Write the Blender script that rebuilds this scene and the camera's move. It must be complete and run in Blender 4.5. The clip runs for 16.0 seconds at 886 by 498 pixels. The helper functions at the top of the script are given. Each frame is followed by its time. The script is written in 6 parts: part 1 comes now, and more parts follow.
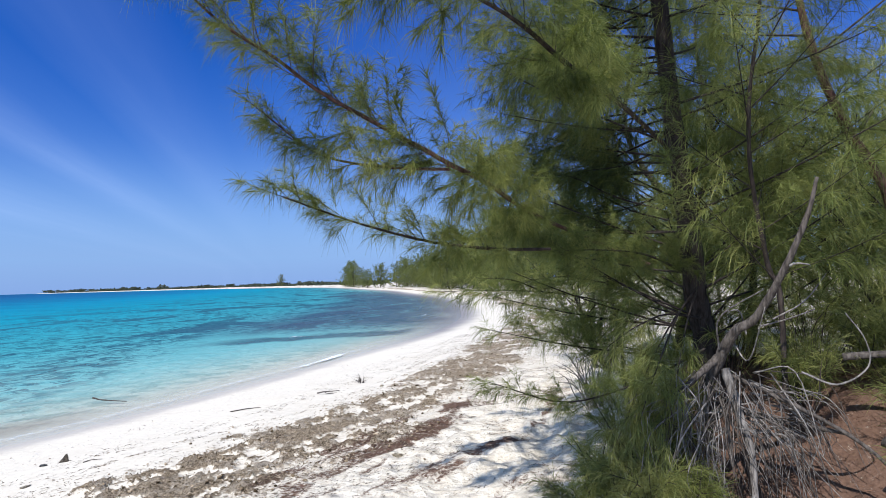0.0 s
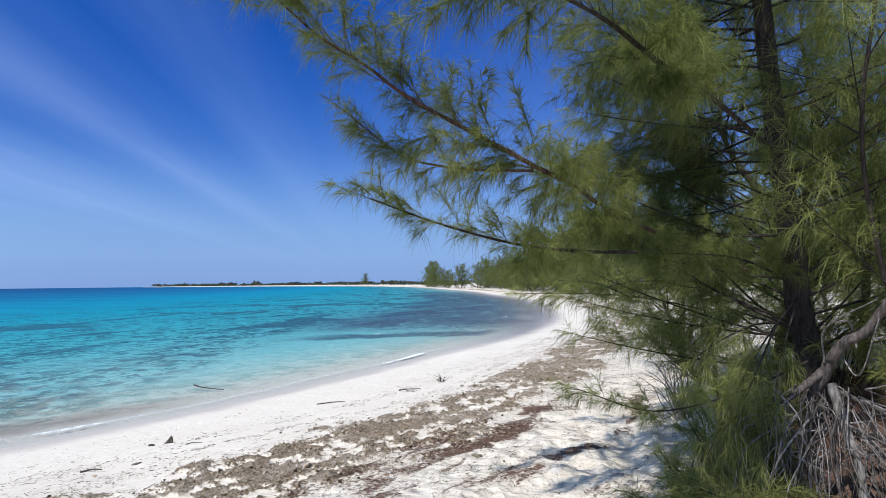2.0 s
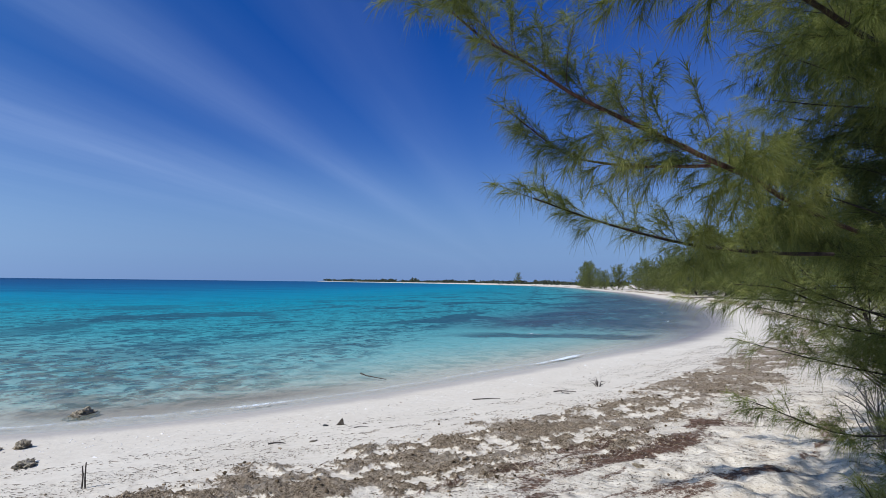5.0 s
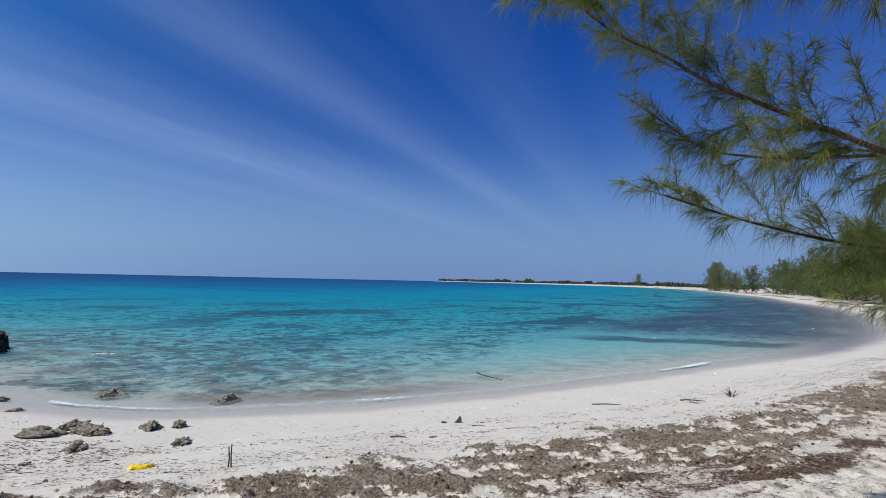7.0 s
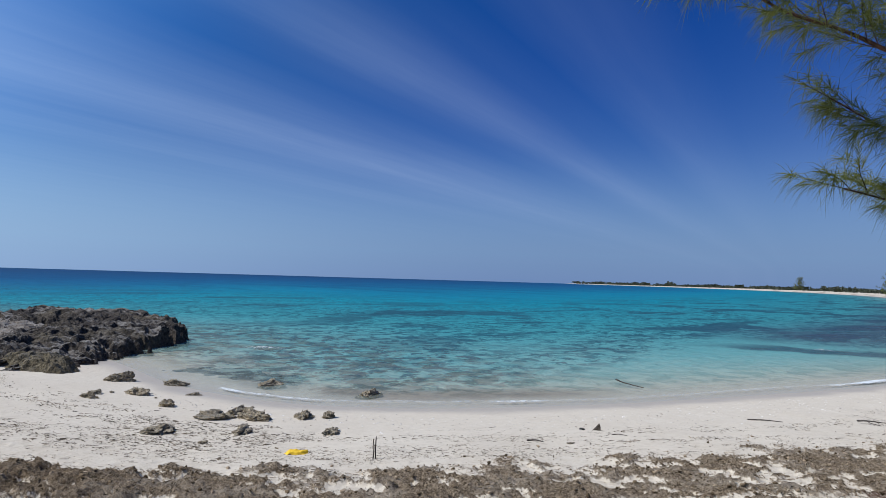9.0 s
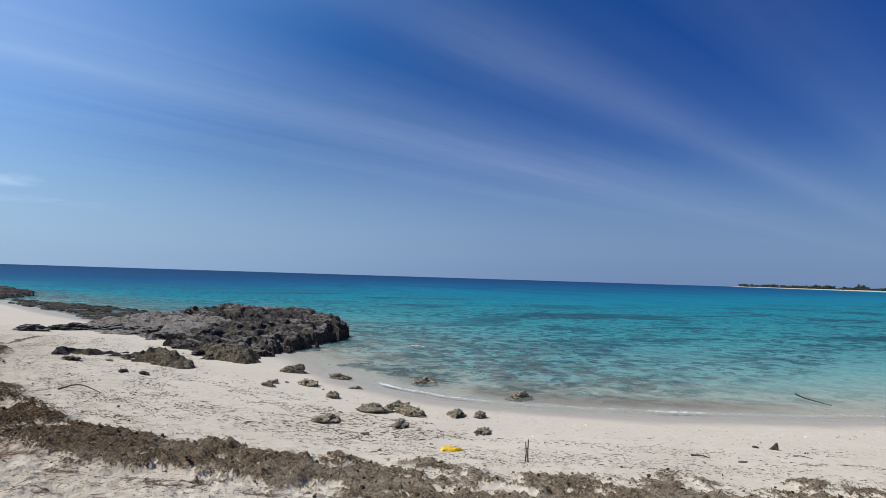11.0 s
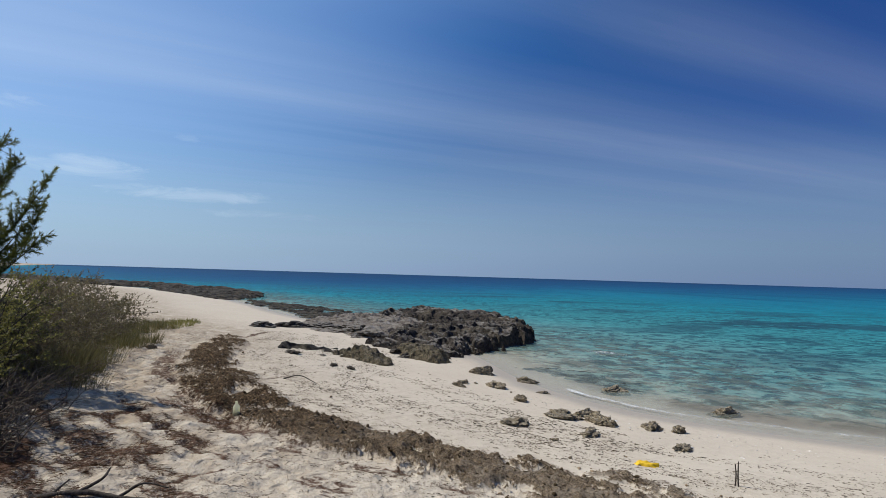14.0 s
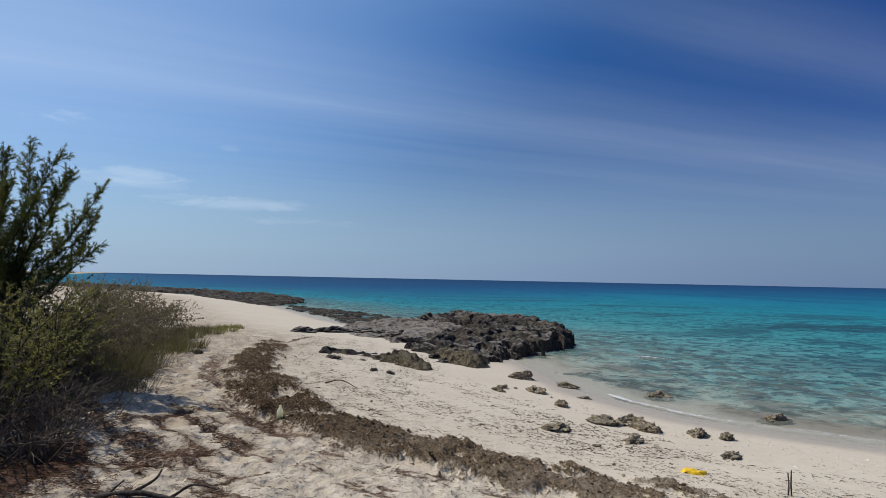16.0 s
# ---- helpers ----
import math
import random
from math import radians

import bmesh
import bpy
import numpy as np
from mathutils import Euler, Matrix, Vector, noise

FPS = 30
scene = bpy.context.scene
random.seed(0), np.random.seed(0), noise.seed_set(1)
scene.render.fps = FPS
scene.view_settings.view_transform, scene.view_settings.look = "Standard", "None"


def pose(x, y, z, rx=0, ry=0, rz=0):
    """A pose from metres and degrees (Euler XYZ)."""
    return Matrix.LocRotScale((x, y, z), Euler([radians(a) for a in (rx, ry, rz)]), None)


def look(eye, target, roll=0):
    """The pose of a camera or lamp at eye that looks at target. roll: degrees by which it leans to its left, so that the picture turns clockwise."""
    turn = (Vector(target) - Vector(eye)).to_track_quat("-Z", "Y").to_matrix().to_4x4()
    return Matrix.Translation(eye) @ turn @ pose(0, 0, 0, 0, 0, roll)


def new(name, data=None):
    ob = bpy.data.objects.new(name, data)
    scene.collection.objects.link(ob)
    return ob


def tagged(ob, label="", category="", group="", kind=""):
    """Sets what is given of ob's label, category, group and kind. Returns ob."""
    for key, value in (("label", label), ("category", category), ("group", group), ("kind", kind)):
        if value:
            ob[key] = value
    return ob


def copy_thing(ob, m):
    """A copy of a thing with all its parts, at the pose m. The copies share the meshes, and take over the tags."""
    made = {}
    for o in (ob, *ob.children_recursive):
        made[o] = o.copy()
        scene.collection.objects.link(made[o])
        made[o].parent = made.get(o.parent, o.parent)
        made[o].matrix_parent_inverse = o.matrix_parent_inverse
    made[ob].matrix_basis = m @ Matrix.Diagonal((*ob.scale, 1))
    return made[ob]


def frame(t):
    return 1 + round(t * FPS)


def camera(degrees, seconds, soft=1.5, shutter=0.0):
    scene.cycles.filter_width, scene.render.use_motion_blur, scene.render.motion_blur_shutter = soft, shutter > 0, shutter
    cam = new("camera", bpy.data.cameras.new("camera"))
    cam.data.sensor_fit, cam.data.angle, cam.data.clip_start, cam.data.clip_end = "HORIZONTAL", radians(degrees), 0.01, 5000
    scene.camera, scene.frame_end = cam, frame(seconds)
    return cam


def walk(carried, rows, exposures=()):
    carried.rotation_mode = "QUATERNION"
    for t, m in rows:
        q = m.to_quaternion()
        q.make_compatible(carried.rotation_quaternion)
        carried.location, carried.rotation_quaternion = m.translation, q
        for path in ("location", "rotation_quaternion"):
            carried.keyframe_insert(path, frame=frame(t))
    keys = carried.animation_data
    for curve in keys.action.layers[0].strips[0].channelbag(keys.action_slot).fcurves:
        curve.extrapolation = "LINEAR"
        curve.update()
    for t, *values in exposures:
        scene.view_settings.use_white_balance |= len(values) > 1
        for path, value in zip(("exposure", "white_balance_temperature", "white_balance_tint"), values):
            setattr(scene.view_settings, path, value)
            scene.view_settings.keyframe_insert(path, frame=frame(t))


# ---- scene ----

# ---- camera and its walk ----
cam = camera(74.6, 16.0, soft=0.75)
# seconds, place, yaw to the left, pitch, lean to the left
PATH = [
    (0, 0.000, 0.000, 2.400, 0.03, 3.11, -1.80),
    (0.5, 0.001, -0.004, 2.401, 1.13, 3.15, -1.69),
    (1, 0.000, -0.008, 2.401, 3.06, 3.24, -1.36),
    (1.5, -0.002, -0.012, 2.401, 5.43, 3.29, -1.02),
    (2, -0.005, -0.017, 2.401, 8.03, 3.38, -0.66),
    (2.5, -0.010, -0.022, 2.401, 10.49, 3.39, -0.40),
    (3, -0.015, -0.028, 2.401, 13.09, 3.40, -0.10),
    (3.5, -0.022, -0.033, 2.401, 15.58, 3.40, 0.18),
    (4, -0.029, -0.039, 2.401, 18.14, 3.39, 0.37),
    (6.5, -0.075, -0.070, 2.398, 31.07, 3.17, 1.08),
    (7, -0.085, -0.076, 2.398, 34.26, 3.15, 1.23),
    (7.5, -0.095, -0.083, 2.397, 37.40, 3.11, 1.36),
    (8, -0.105, -0.090, 2.397, 40.66, 3.09, 1.46),
    (10.5, -0.152, -0.122, 2.394, 57.80, 2.84, 1.78),
    (11, -0.160, -0.128, 2.394, 61.60, 2.78, 1.78),
    (11.5, -0.167, -0.134, 2.394, 65.06, 2.77, 1.82),
    (12, -0.174, -0.140, 2.394, 68.87, 2.72, 1.97),
    (12.5, -0.179, -0.146, 2.394, 72.21, 2.63, 1.84),
    (13, -0.183, -0.151, 2.394, 75.19, 2.59, 1.83),
    (13.5, -0.186, -0.156, 2.394, 77.75, 2.57, 1.83),
    (14, -0.188, -0.161, 2.395, 79.51, 2.61, 1.69),
    (14.5, -0.189, -0.166, 2.395, 80.80, 2.71, 1.58),
    (15, -0.187, -0.170, 2.396, 81.86, 2.81, 1.49),
    (15.5, -0.185, -0.174, 2.397, 82.70, 2.90, 1.30),
    (16, -0.180, -0.178, 2.398, 83.16, 2.96, 1.16),
]


def eye_row(x, y, z, yaw, pitch, lean):
    a, p = radians(yaw), radians(pitch)
    ahead = Vector((-math.sin(a) * math.cos(p), math.cos(a) * math.cos(p), math.sin(p)))
    eye = Vector((x, y, z))
    return look(eye, eye + ahead * 10, lean)


walk(cam, [(t, eye_row(x, y, z, yaw, pitch, lean)) for t, x, y, z, yaw, pitch, lean in PATH],
     exposures=[(0, 0.44, 5950, 9), (4, 0.02, 5950, 9), (8, -0.25, 6050, 9), (11, -0.28, 6500, 8), (16, -0.45, 6850, 8)])

# ---- sky and sun ----
SUN_YAW, SUN_ELEVATION = 146.0, 50.0
sun_dir = Vector((-math.sin(radians(SUN_YAW)) * math.cos(radians(SUN_ELEVATION)),
                  math.cos(radians(SUN_YAW)) * math.cos(radians(SUN_ELEVATION)), math.sin(radians(SUN_ELEVATION))))
sun_data = bpy.data.lights.new("sun", "SUN")
sun_data.energy, sun_data.angle, sun_data.color = 5.0, radians(0.5), (1.0, 0.95, 0.88)
sun = new("sun", sun_data)
sun.matrix_world = look(sun_dir * 60, (0, 0, 0))


class Nodes:
    """Small helper round a node tree."""

    def __init__(self, tree):
        self.tree = tree
        tree.nodes.clear()

    def add(self, kind, inputs=(), **props):
        n = self.tree.nodes.new(kind)
        for k, v in props.items():
            setattr(n, k, v)
        for k, v in dict(inputs).items():
            self.set(n.inputs[k], v)
        return n

    def set(self, socket, v):
        if isinstance(v, bpy.types.NodeSocket):
            self.tree.links.new(v, socket)
        else:
            socket.default_value = v

    def math(self, op, a, b=0.0, c=0.0, clamp=False):
        n = self.add("ShaderNodeMath", {0: a, 1: b, 2: c}, operation=op, use_clamp=clamp)
        return n.outputs[0]

    def mix(self, f, a, b, blend="MIX"):
        n = self.add("ShaderNodeMix", data_type="RGBA", blend_type=blend)
        self.set(n.inputs["Factor"], f)
        for key, v in ((6, a), (7, b)):
            self.set(n.inputs[key], v if isinstance(v, bpy.types.NodeSocket) or len(v) == 4 else (*v, 1))
        return n.outputs[2]

    def ramp(self, f, *stops):
        n = self.add("ShaderNodeValToRGB", {0: f})
        els = n.color_ramp.elements
        while len(els) < len(stops):
            els.new(0.5)
        for e, (p, c) in zip(els, stops):
            e.position = p
            e.color = (c, c, c, 1) if isinstance(c, (int, float)) else (*c, 1)
        return n.outputs[0]

    def noise(self, vec, scale, detail=4, rough=0.55, distortion=0.0):
        n = self.add("ShaderNodeTexNoise", {"Scale": scale, "Detail": detail, "Roughness": rough, "Distortion": distortion})
        if vec is not None:
            self.set(n.inputs["Vector"], vec)
        return n.outputs[0]

    def range(self, v, a, b, lo=0.0, hi=1.0, smooth=True):
        n = self.add("ShaderNodeMapRange", {0: v, 1: a, 2: b, 3: lo, 4: hi}, clamp=True)
        if smooth:
            n.interpolation_type = "SMOOTHSTEP"
        return n.outputs[0]


world = bpy.data.worlds.new("world")
world.use_nodes = True
scene.world = world
w = Nodes(world.node_tree)
sky = w.add("ShaderNodeTexSky", sky_type="NISHITA", sun_disc=False, sun_elevation=radians(SUN_ELEVATION),
            sun_rotation=radians(-SUN_YAW), altitude=0.0, air_density=1.0, dust_density=0.4, ozone_density=4.0)
# thin cirrus: a high flat layer, drawn out along one bearing
way = w.add("ShaderNodeTexCoord").outputs["Generated"]
sep = w.add("ShaderNodeSeparateXYZ", {0: way})
up = w.math("MAXIMUM", sep.outputs[2], 0.03)
px, py = w.math("DIVIDE", sep.outputs[0], up), w.math("DIVIDE", sep.outputs[1], up)
STREAK = radians(15)
across = w.math("ADD", w.math("MULTIPLY", px, math.cos(STREAK)), w.math("MULTIPLY", py, math.sin(STREAK)))
along = w.math("SUBTRACT", w.math("MULTIPLY", py, math.cos(STREAK)), w.math("MULTIPLY", px, math.sin(STREAK)))
plane = w.add("ShaderNodeCombineXYZ", {0: across, 1: w.math("MULTIPLY", along, 0.13), 2: 3.1}).outputs[0]
sway = w.math("MULTIPLY", w.math("SUBTRACT", w.noise(plane, 0.9, 3, 0.5), 0.5), 0.34)
# bands of ice cloud, by their offset across the wind
drift = w.math("DIVIDE", w.math("ADD", w.math("ADD", across, sway), 7.0), 9.0)
bands = w.ramp(drift, (0.0, 0.34), (0.22, 0.28), (0.29, 0.46), (0.345, 0.34), (0.415, 0.80), (0.505, 0.26), (0.54, 0.10), (0.562, 0.18), (0.592, 0.56), (0.630, 0.14),
               (0.66, 0.05), (0.69, 0.26), (0.735, 0.05), (0.85, 0.16), (0.93, 0.05))
thin = w.noise(plane, 2.6, 5, 0.6, 0.35)
ribs = w.noise(w.add("ShaderNodeMapping", {"Vector": plane, "Rotation": (0, 0, radians(24)), "Scale": (1.0, 0.5, 1.0)}).outputs[0], 5.5, 4, 0.6, 0.3)
cover = w.math("MULTIPLY", bands, w.range(thin, 0.25, 0.75, 0.70, 1.15, False))
cover = w.math("MULTIPLY", cover, w.range(ribs, 0.3, 0.7, 0.84, 1.06, False))
cover = w.math("MULTIPLY", cover, w.range(sep.outputs[2], 0.03, 0.2, 0.12, 1.0))
high_band = w.range(across, -2.6, -2.2)
cover = w.math("MULTIPLY", cover, w.math("SUBTRACT", 1.0, w.math("MULTIPLY", high_band, w.range(along, 0.2, 2.2, 0.75, 0.0))))
cover = w.math("MULTIPLY", cover, 0.275)
# a few small low wisps over the western point
bearing = w.math("ARCTAN2", w.math("MULTIPLY", sep.outputs[0], -1.0), sep.outputs[1])
torn = w.math("MULTIPLY", w.math("SUBTRACT", w.noise(w.add("ShaderNodeMapping", {"Vector": way, "Scale": (9.0, 9.0, 40.0)}).outputs[0], 1.0, 5, 0.70, 0.8), 0.5), 7.0)
for at, high, wide, tall, amount in ((111.5, 8.2, 3.6, 0.75, 0.42), (103.5, 6.6, 6.5, 0.55, 0.34), (103.5, 11.6, 1.5, 0.4, 0.28), (117.0, 12.6, 2.5, 0.5, 0.30), (96.0, 5.2, 5.0, 0.4, 0.20)):
    dx = w.math("DIVIDE", w.math("SUBTRACT", bearing, radians(at)), radians(wide))
    dz = w.math("DIVIDE", w.math("SUBTRACT", sep.outputs[2], math.sin(radians(high))), radians(tall))
    gone = w.math("ADD", w.math("ADD", w.math("MULTIPLY", dx, dx), w.math("MULTIPLY", dz, dz)), torn)
    cover = w.math("MAXIMUM", cover, w.range(gone, -1.0, 2.4, 0.95 * amount, 0.0))
haze = w.range(sep.outputs[2], 0.0, 0.24, 0.85, 0.0)
toward = w.add("ShaderNodeVectorMath", {0: way, 1: tuple(sun_dir)}, operation="DOT_PRODUCT").outputs["Value"]
near_sun = w.range(toward, 0.40, 1.0)
blue = w.add("ShaderNodeHueSaturation", {"Hue": w.range(toward, 0.0, 0.65, 0.525, 0.512), "Saturation": w.range(toward, -0.8, 0.0, 1.22, 1.42), "Value": 1.0, "Color": sky.outputs[0]}).outputs[0]
gain = w.range(toward, 0.3, 1.0, 1.15, 2.2)
blue = w.mix(1.0, blue, w.add("ShaderNodeCombineColor", {0: gain, 1: gain, 2: gain}).outputs[0], "MULTIPLY")
blue = w.mix(w.math("MULTIPLY", near_sun, 0.70), blue, (6.0, 8.8, 12.8))
low = w.mix(haze, blue, w.mix(w.range(toward, -0.25, 0.85), (2.0, 3.5, 7.2), (5.3, 8.2, 12.6)))
cloudy = w.mix(cover, low, w.mix(w.range(toward, -0.1, 0.7), (7.4, 8.8, 12.0), (11.5, 13.8, 17.0)))
background = w.add("ShaderNodeBackground", {"Color": cloudy, "Strength": 0.08})
w.tree.links.new(background.outputs[0], w.add("ShaderNodeOutputWorld").inputs[0])

# ---- materials ----


def material(name):
    m = bpy.data.materials.new(name)
    m.use_nodes = True
    n = Nodes(m.node_tree)
    out = n.add("ShaderNodeOutputMaterial")
    bsdf = n.add("ShaderNodeBsdfPrincipled")
    n.tree.links.new(bsdf.outputs[0], out.inputs[0])
    return m, n, bsdf, out


def bump(n, height, strength, distance, under=None):
    b = n.add("ShaderNodeBump", {"Strength": strength, "Distance": distance, "Height": height})
    if under is not None:
        n.set(b.inputs["Normal"], under)
    return b.outputs[0]


def place(n):
    return n.add("ShaderNodeNewGeometry").outputs["Position"]


def field(n, name):
    return n.add("ShaderNodeAttribute", attribute_name=name).outputs["Fac"]


def sand_material():
    m, n, b, _ = material("coral_sand")
    p = place(n)
    inland, wrack, red, bleached = field(n, "inland"), field(n, "wrack"), field(n, "litter"), field(n, "bleached")
    broad, grain = n.noise(p, 0.7, 4), n.noise(p, 160, 3, 0.7)
    dry = n.mix(broad, (0.555, 0.482, 0.380), (0.66, 0.592, 0.487))
    dry = n.mix(n.range(grain, 0.3, 0.75), n.mix(0.22, dry, (0.36, 0.32, 0.27)), dry)
    mottle = n.noise(p, 7, 6, 0.74, 0.3)
    dry = n.mix(n.math("MULTIPLY", n.range(mottle, 0.44, 0.62), n.range(inland, 1.5, 8.0, 0.12, 0.5)), dry, (0.37, 0.30, 0.22))
    # shell bits and specks of weed
    specks = n.noise(p, 34, 3, 0.75)
    dry = n.mix(n.math("MULTIPLY", n.range(specks, 0.59, 0.68, 0.0, 0.6), n.range(inland, 3.0, 8.0, 0.35, 1.0)), dry, (0.16, 0.125, 0.09))
    pale = n.noise(p, 55, 2, 0.6)
    dry = n.mix(n.range(pale, 0.66, 0.72, 0.0, 0.6), dry, (0.76, 0.73, 0.69))
    stain = n.math("MULTIPLY", n.range(n.noise(p, 1.8, 6, 0.7), 0.34, 0.60), n.math("MULTIPLY", n.range(inland, 4.5, 8.0, 0.0, 0.9), n.math("SUBTRACT", 1.0, bleached)))
    dry = n.mix(stain, dry, (0.37, 0.30, 0.22))
    # swash zone: wet, smooth
    edge = n.math("ADD", inland, n.math("MULTIPLY", n.math("SUBTRACT", n.noise(p, 0.55, 3), 0.5), 0.9))
    north = n.add("ShaderNodeSeparateXYZ", {0: p}).outputs[1]
    edge = n.math("DIVIDE", edge, n.range(north, 20.0, 45.0, 1.0, 1.9))
    wet = n.range(edge, 0.45, 1.15, 1.0, 0.0)
    weedy = n.math("MULTIPLY", n.range(north, 19.0, 30.0), n.range(n.math("ADD", inland, n.math("MULTIPLY", n.noise(p, 0.6, 4), 1.2)), 0.6, 2.6, 0.85, 0.0))
    col = n.mix(wet, dry, (0.40, 0.355, 0.30))
    col = n.mix(weedy, col, n.mix(n.noise(p, 1.6, 5, 0.7), (0.085, 0.080, 0.088), (0.24, 0.22, 0.215)))
    # brown weed stain, broken up
    shred = n.noise(p, 22, 6, 0.76, 0.5)
    mask = n.range(n.math("ADD", n.math("MULTIPLY", wrack, 0.66), n.math("MULTIPLY", shred, 0.85)), 0.66, 0.80)
    brown = n.mix(n.range(n.noise(p, 34, 6, 0.8), 0.36, 0.62), (0.030, 0.018, 0.009), (0.270, 0.182, 0.106))
    # crevices between the crumbs darkened, their shade put into the weed colour
    crumbs = n.add("ShaderNodeTexVoronoi", {"Vector": p, "Scale": 26.0}).outputs["Distance"]
    brown = n.mix(n.range(crumbs, 0.3, 0.65, 0.0, 0.6), brown, (0.030, 0.021, 0.014))
    brown = n.mix(n.math("MULTIPLY", bleached, 0.85), brown, n.mix(n.range(n.noise(p, 38, 6, 0.8), 0.36, 0.62), (0.080, 0.056, 0.034), (0.46, 0.36, 0.25)))
    faded = n.math("MULTIPLY", n.range(n.noise(p, 1.5, 5, 0.7), 0.48, 0.60), n.math("MULTIPLY", bleached, n.range(shred, 0.40, 0.55, 0.1, 0.7)))
    brown = n.mix(faded, brown, (0.44, 0.37, 0.285))
    col = n.mix(mask, col, brown)
    rust = n.range(n.math("ADD", n.math("MULTIPLY", red, 0.62), n.math("MULTIPLY", shred, 0.95)), 0.80, 1.02)
    col = n.mix(rust, col, n.mix(n.noise(p, 40, 4, 0.7), (0.045, 0.026, 0.018), (0.165, 0.098, 0.068)))
    # seabed: grass and rubble patches under water
    grass = n.math("MULTIPLY", n.range(n.noise(p, 1.3, 6, 0.74, 0.4), 0.46, 0.56), n.range(inland, -2.4, -0.4, 1.0, 0.0))
    col = n.mix(n.math("MULTIPLY", grass, 0.85), col, (0.055, 0.055, 0.035))
    n.set(b.inputs["Base Color"], col)
    n.set(b.inputs["Roughness"], n.range(wet, 0.0, 1.0, 0.95, 0.6))
    n.set(b.inputs["Specular IOR Level"], n.range(wet, 0.0, 1.0, 0.1, 0.14))
    dents = n.math("ADD", n.noise(p, 9, 4, 0.6), n.math("MULTIPLY", n.range(n.add("ShaderNodeTexVoronoi", {"Vector": p, "Scale": 4.5}).outputs["Distance"], 0.10, 0.40), 0.45))
    nor = bump(n, dents, n.range(inland, 3.5, 8.0, 0.18, 0.8), 0.07)
    nor = bump(n, shred, n.math("MULTIPLY", mask, 1.0), 0.06, nor)
    n.set(b.inputs["Normal"], bump(n, grain, 0.25, 0.004, nor))
    return m


def water_material():
    m, n, b, out = material("sea_water")
    p = place(n)
    off = field(n, "offshore")
    north = n.add("ShaderNodeSeparateXYZ", {0: p}).outputs[1]
    sepa = n.add("ShaderNodeMapping", {"Vector": p, "Rotation": (0, 0, radians(-12)), "Scale": (0.11, 0.055, 1.0)}).outputs[0]
    split = n.add("ShaderNodeSeparateXYZ", {0: p})
    east = split.outputs[0]
    # the bottom falls away sooner off the western point
    heading = n.math("ARCTAN2", n.math("MULTIPLY", east, -1.0), north)
    sooner = n.math("MULTIPLY", n.range(heading, radians(62), radians(98), 0.0, 1.0), n.range(east, -26.0, -70.0))
    deep = n.math("MULTIPLY", off, n.math("ADD", 1.0, n.math("MULTIPLY", sooner, 2.4)))
    lg = n.math("DIVIDE", n.math("LOGARITHM", n.math("MAXIMUM", deep, 1.0), 10.0), 3.4)
    base = n.ramp(lg, (0.0, (0.35, 0.40, 0.33)), (0.10, (0.25, 0.39, 0.34)), (0.22, (0.13, 0.34, 0.33)), (0.36, (0.042, 0.245, 0.265)),
                  (0.47, (0.008, 0.225, 0.290)), (0.535, (0.004, 0.175, 0.270)), (0.61, (0.003, 0.105, 0.215)), (0.70, (0.002, 0.064, 0.170)), (0.86, (0.002, 0.036, 0.118)))
    # bare sand in the crook of the bay: a pale apron that widens to the north
    apron = n.range(n.math("SUBTRACT", off, n.math("ADD", n.math("MULTIPLY", n.math("SUBTRACT", north, 6.5), 0.52), n.math("MULTIPLY", n.math("SUBTRACT", n.noise(p, 0.35, 4, 0.6), 0.5), 3.2))), -0.9, 0.9, 1.0, 0.0)
    apron = n.math("MULTIPLY", apron, n.math("MULTIPLY", n.range(north, 8.5, 11.5), n.range(north, 27.0, 34.0, 1.0, 0.0)))
    bare = n.math("SUBTRACT", 1.0, n.math("MULTIPLY", apron, 0.9))
    # dark beds of sea grass
    beds = n.range(n.noise(sepa, 1.5, 7, 0.72, 0.6), 0.49, 0.57)
    beds = n.math("MULTIPLY", n.math("MULTIPLY", beds, n.range(north, 9.0, 24.0, 0.3, 1.0)), n.math("MULTIPLY", n.range(off, 1.5, 6.0), n.range(off, 22.0, 60.0, 1.0, 0.0)))
    beds = n.math("MULTIPLY", beds, bare)
    weedy = n.math("MULTIPLY", n.range(north, 26.0, 36.0), n.range(north, 110.0, 185.0, 1.0, 0.0))
    weedy = n.math("MULTIPLY", weedy, n.math("MULTIPLY", n.range(off, -1.0, 0.4), n.range(off, 8.5, 18.0, 1.0, 0.0)))
    weedy = n.math("MULTIPLY", weedy, n.range(n.noise(sepa, 3.5, 6, 0.7, 0.4), 0.34, 0.50, 0.62, 1.0))
    # one long tongue of weed across the crook
    lie = n.math("ADD", n.math("SUBTRACT", north, 26.6), n.math("ADD", n.math("MULTIPLY", n.math("ADD", east, 6.0), -0.35), n.math("MULTIPLY", n.math("SUBTRACT", n.noise(p, 0.5, 5, 0.65), 0.5), 3.4)))
    tongue = n.math("MULTIPLY", n.range(n.math("ABSOLUTE", lie), 0.7, 1.9, 1.0, 0.0), n.math("MULTIPLY", n.range(off, 0.4, 1.5), n.range(off, 6.5, 9.5, 1.0, 0.0)))
    beds = n.math("MAXIMUM", beds, tongue)
    west = n.range(east, -6.5, -10.5)
    rubble = n.math("MULTIPLY", n.range(n.noise(p, 1.1, 6, 0.74, 0.5), 0.46, 0.55), n.math("MULTIPLY", n.range(off, 0.25, 1.2), n.range(off, 5.0, 11.0, 1.0, 0.0)))
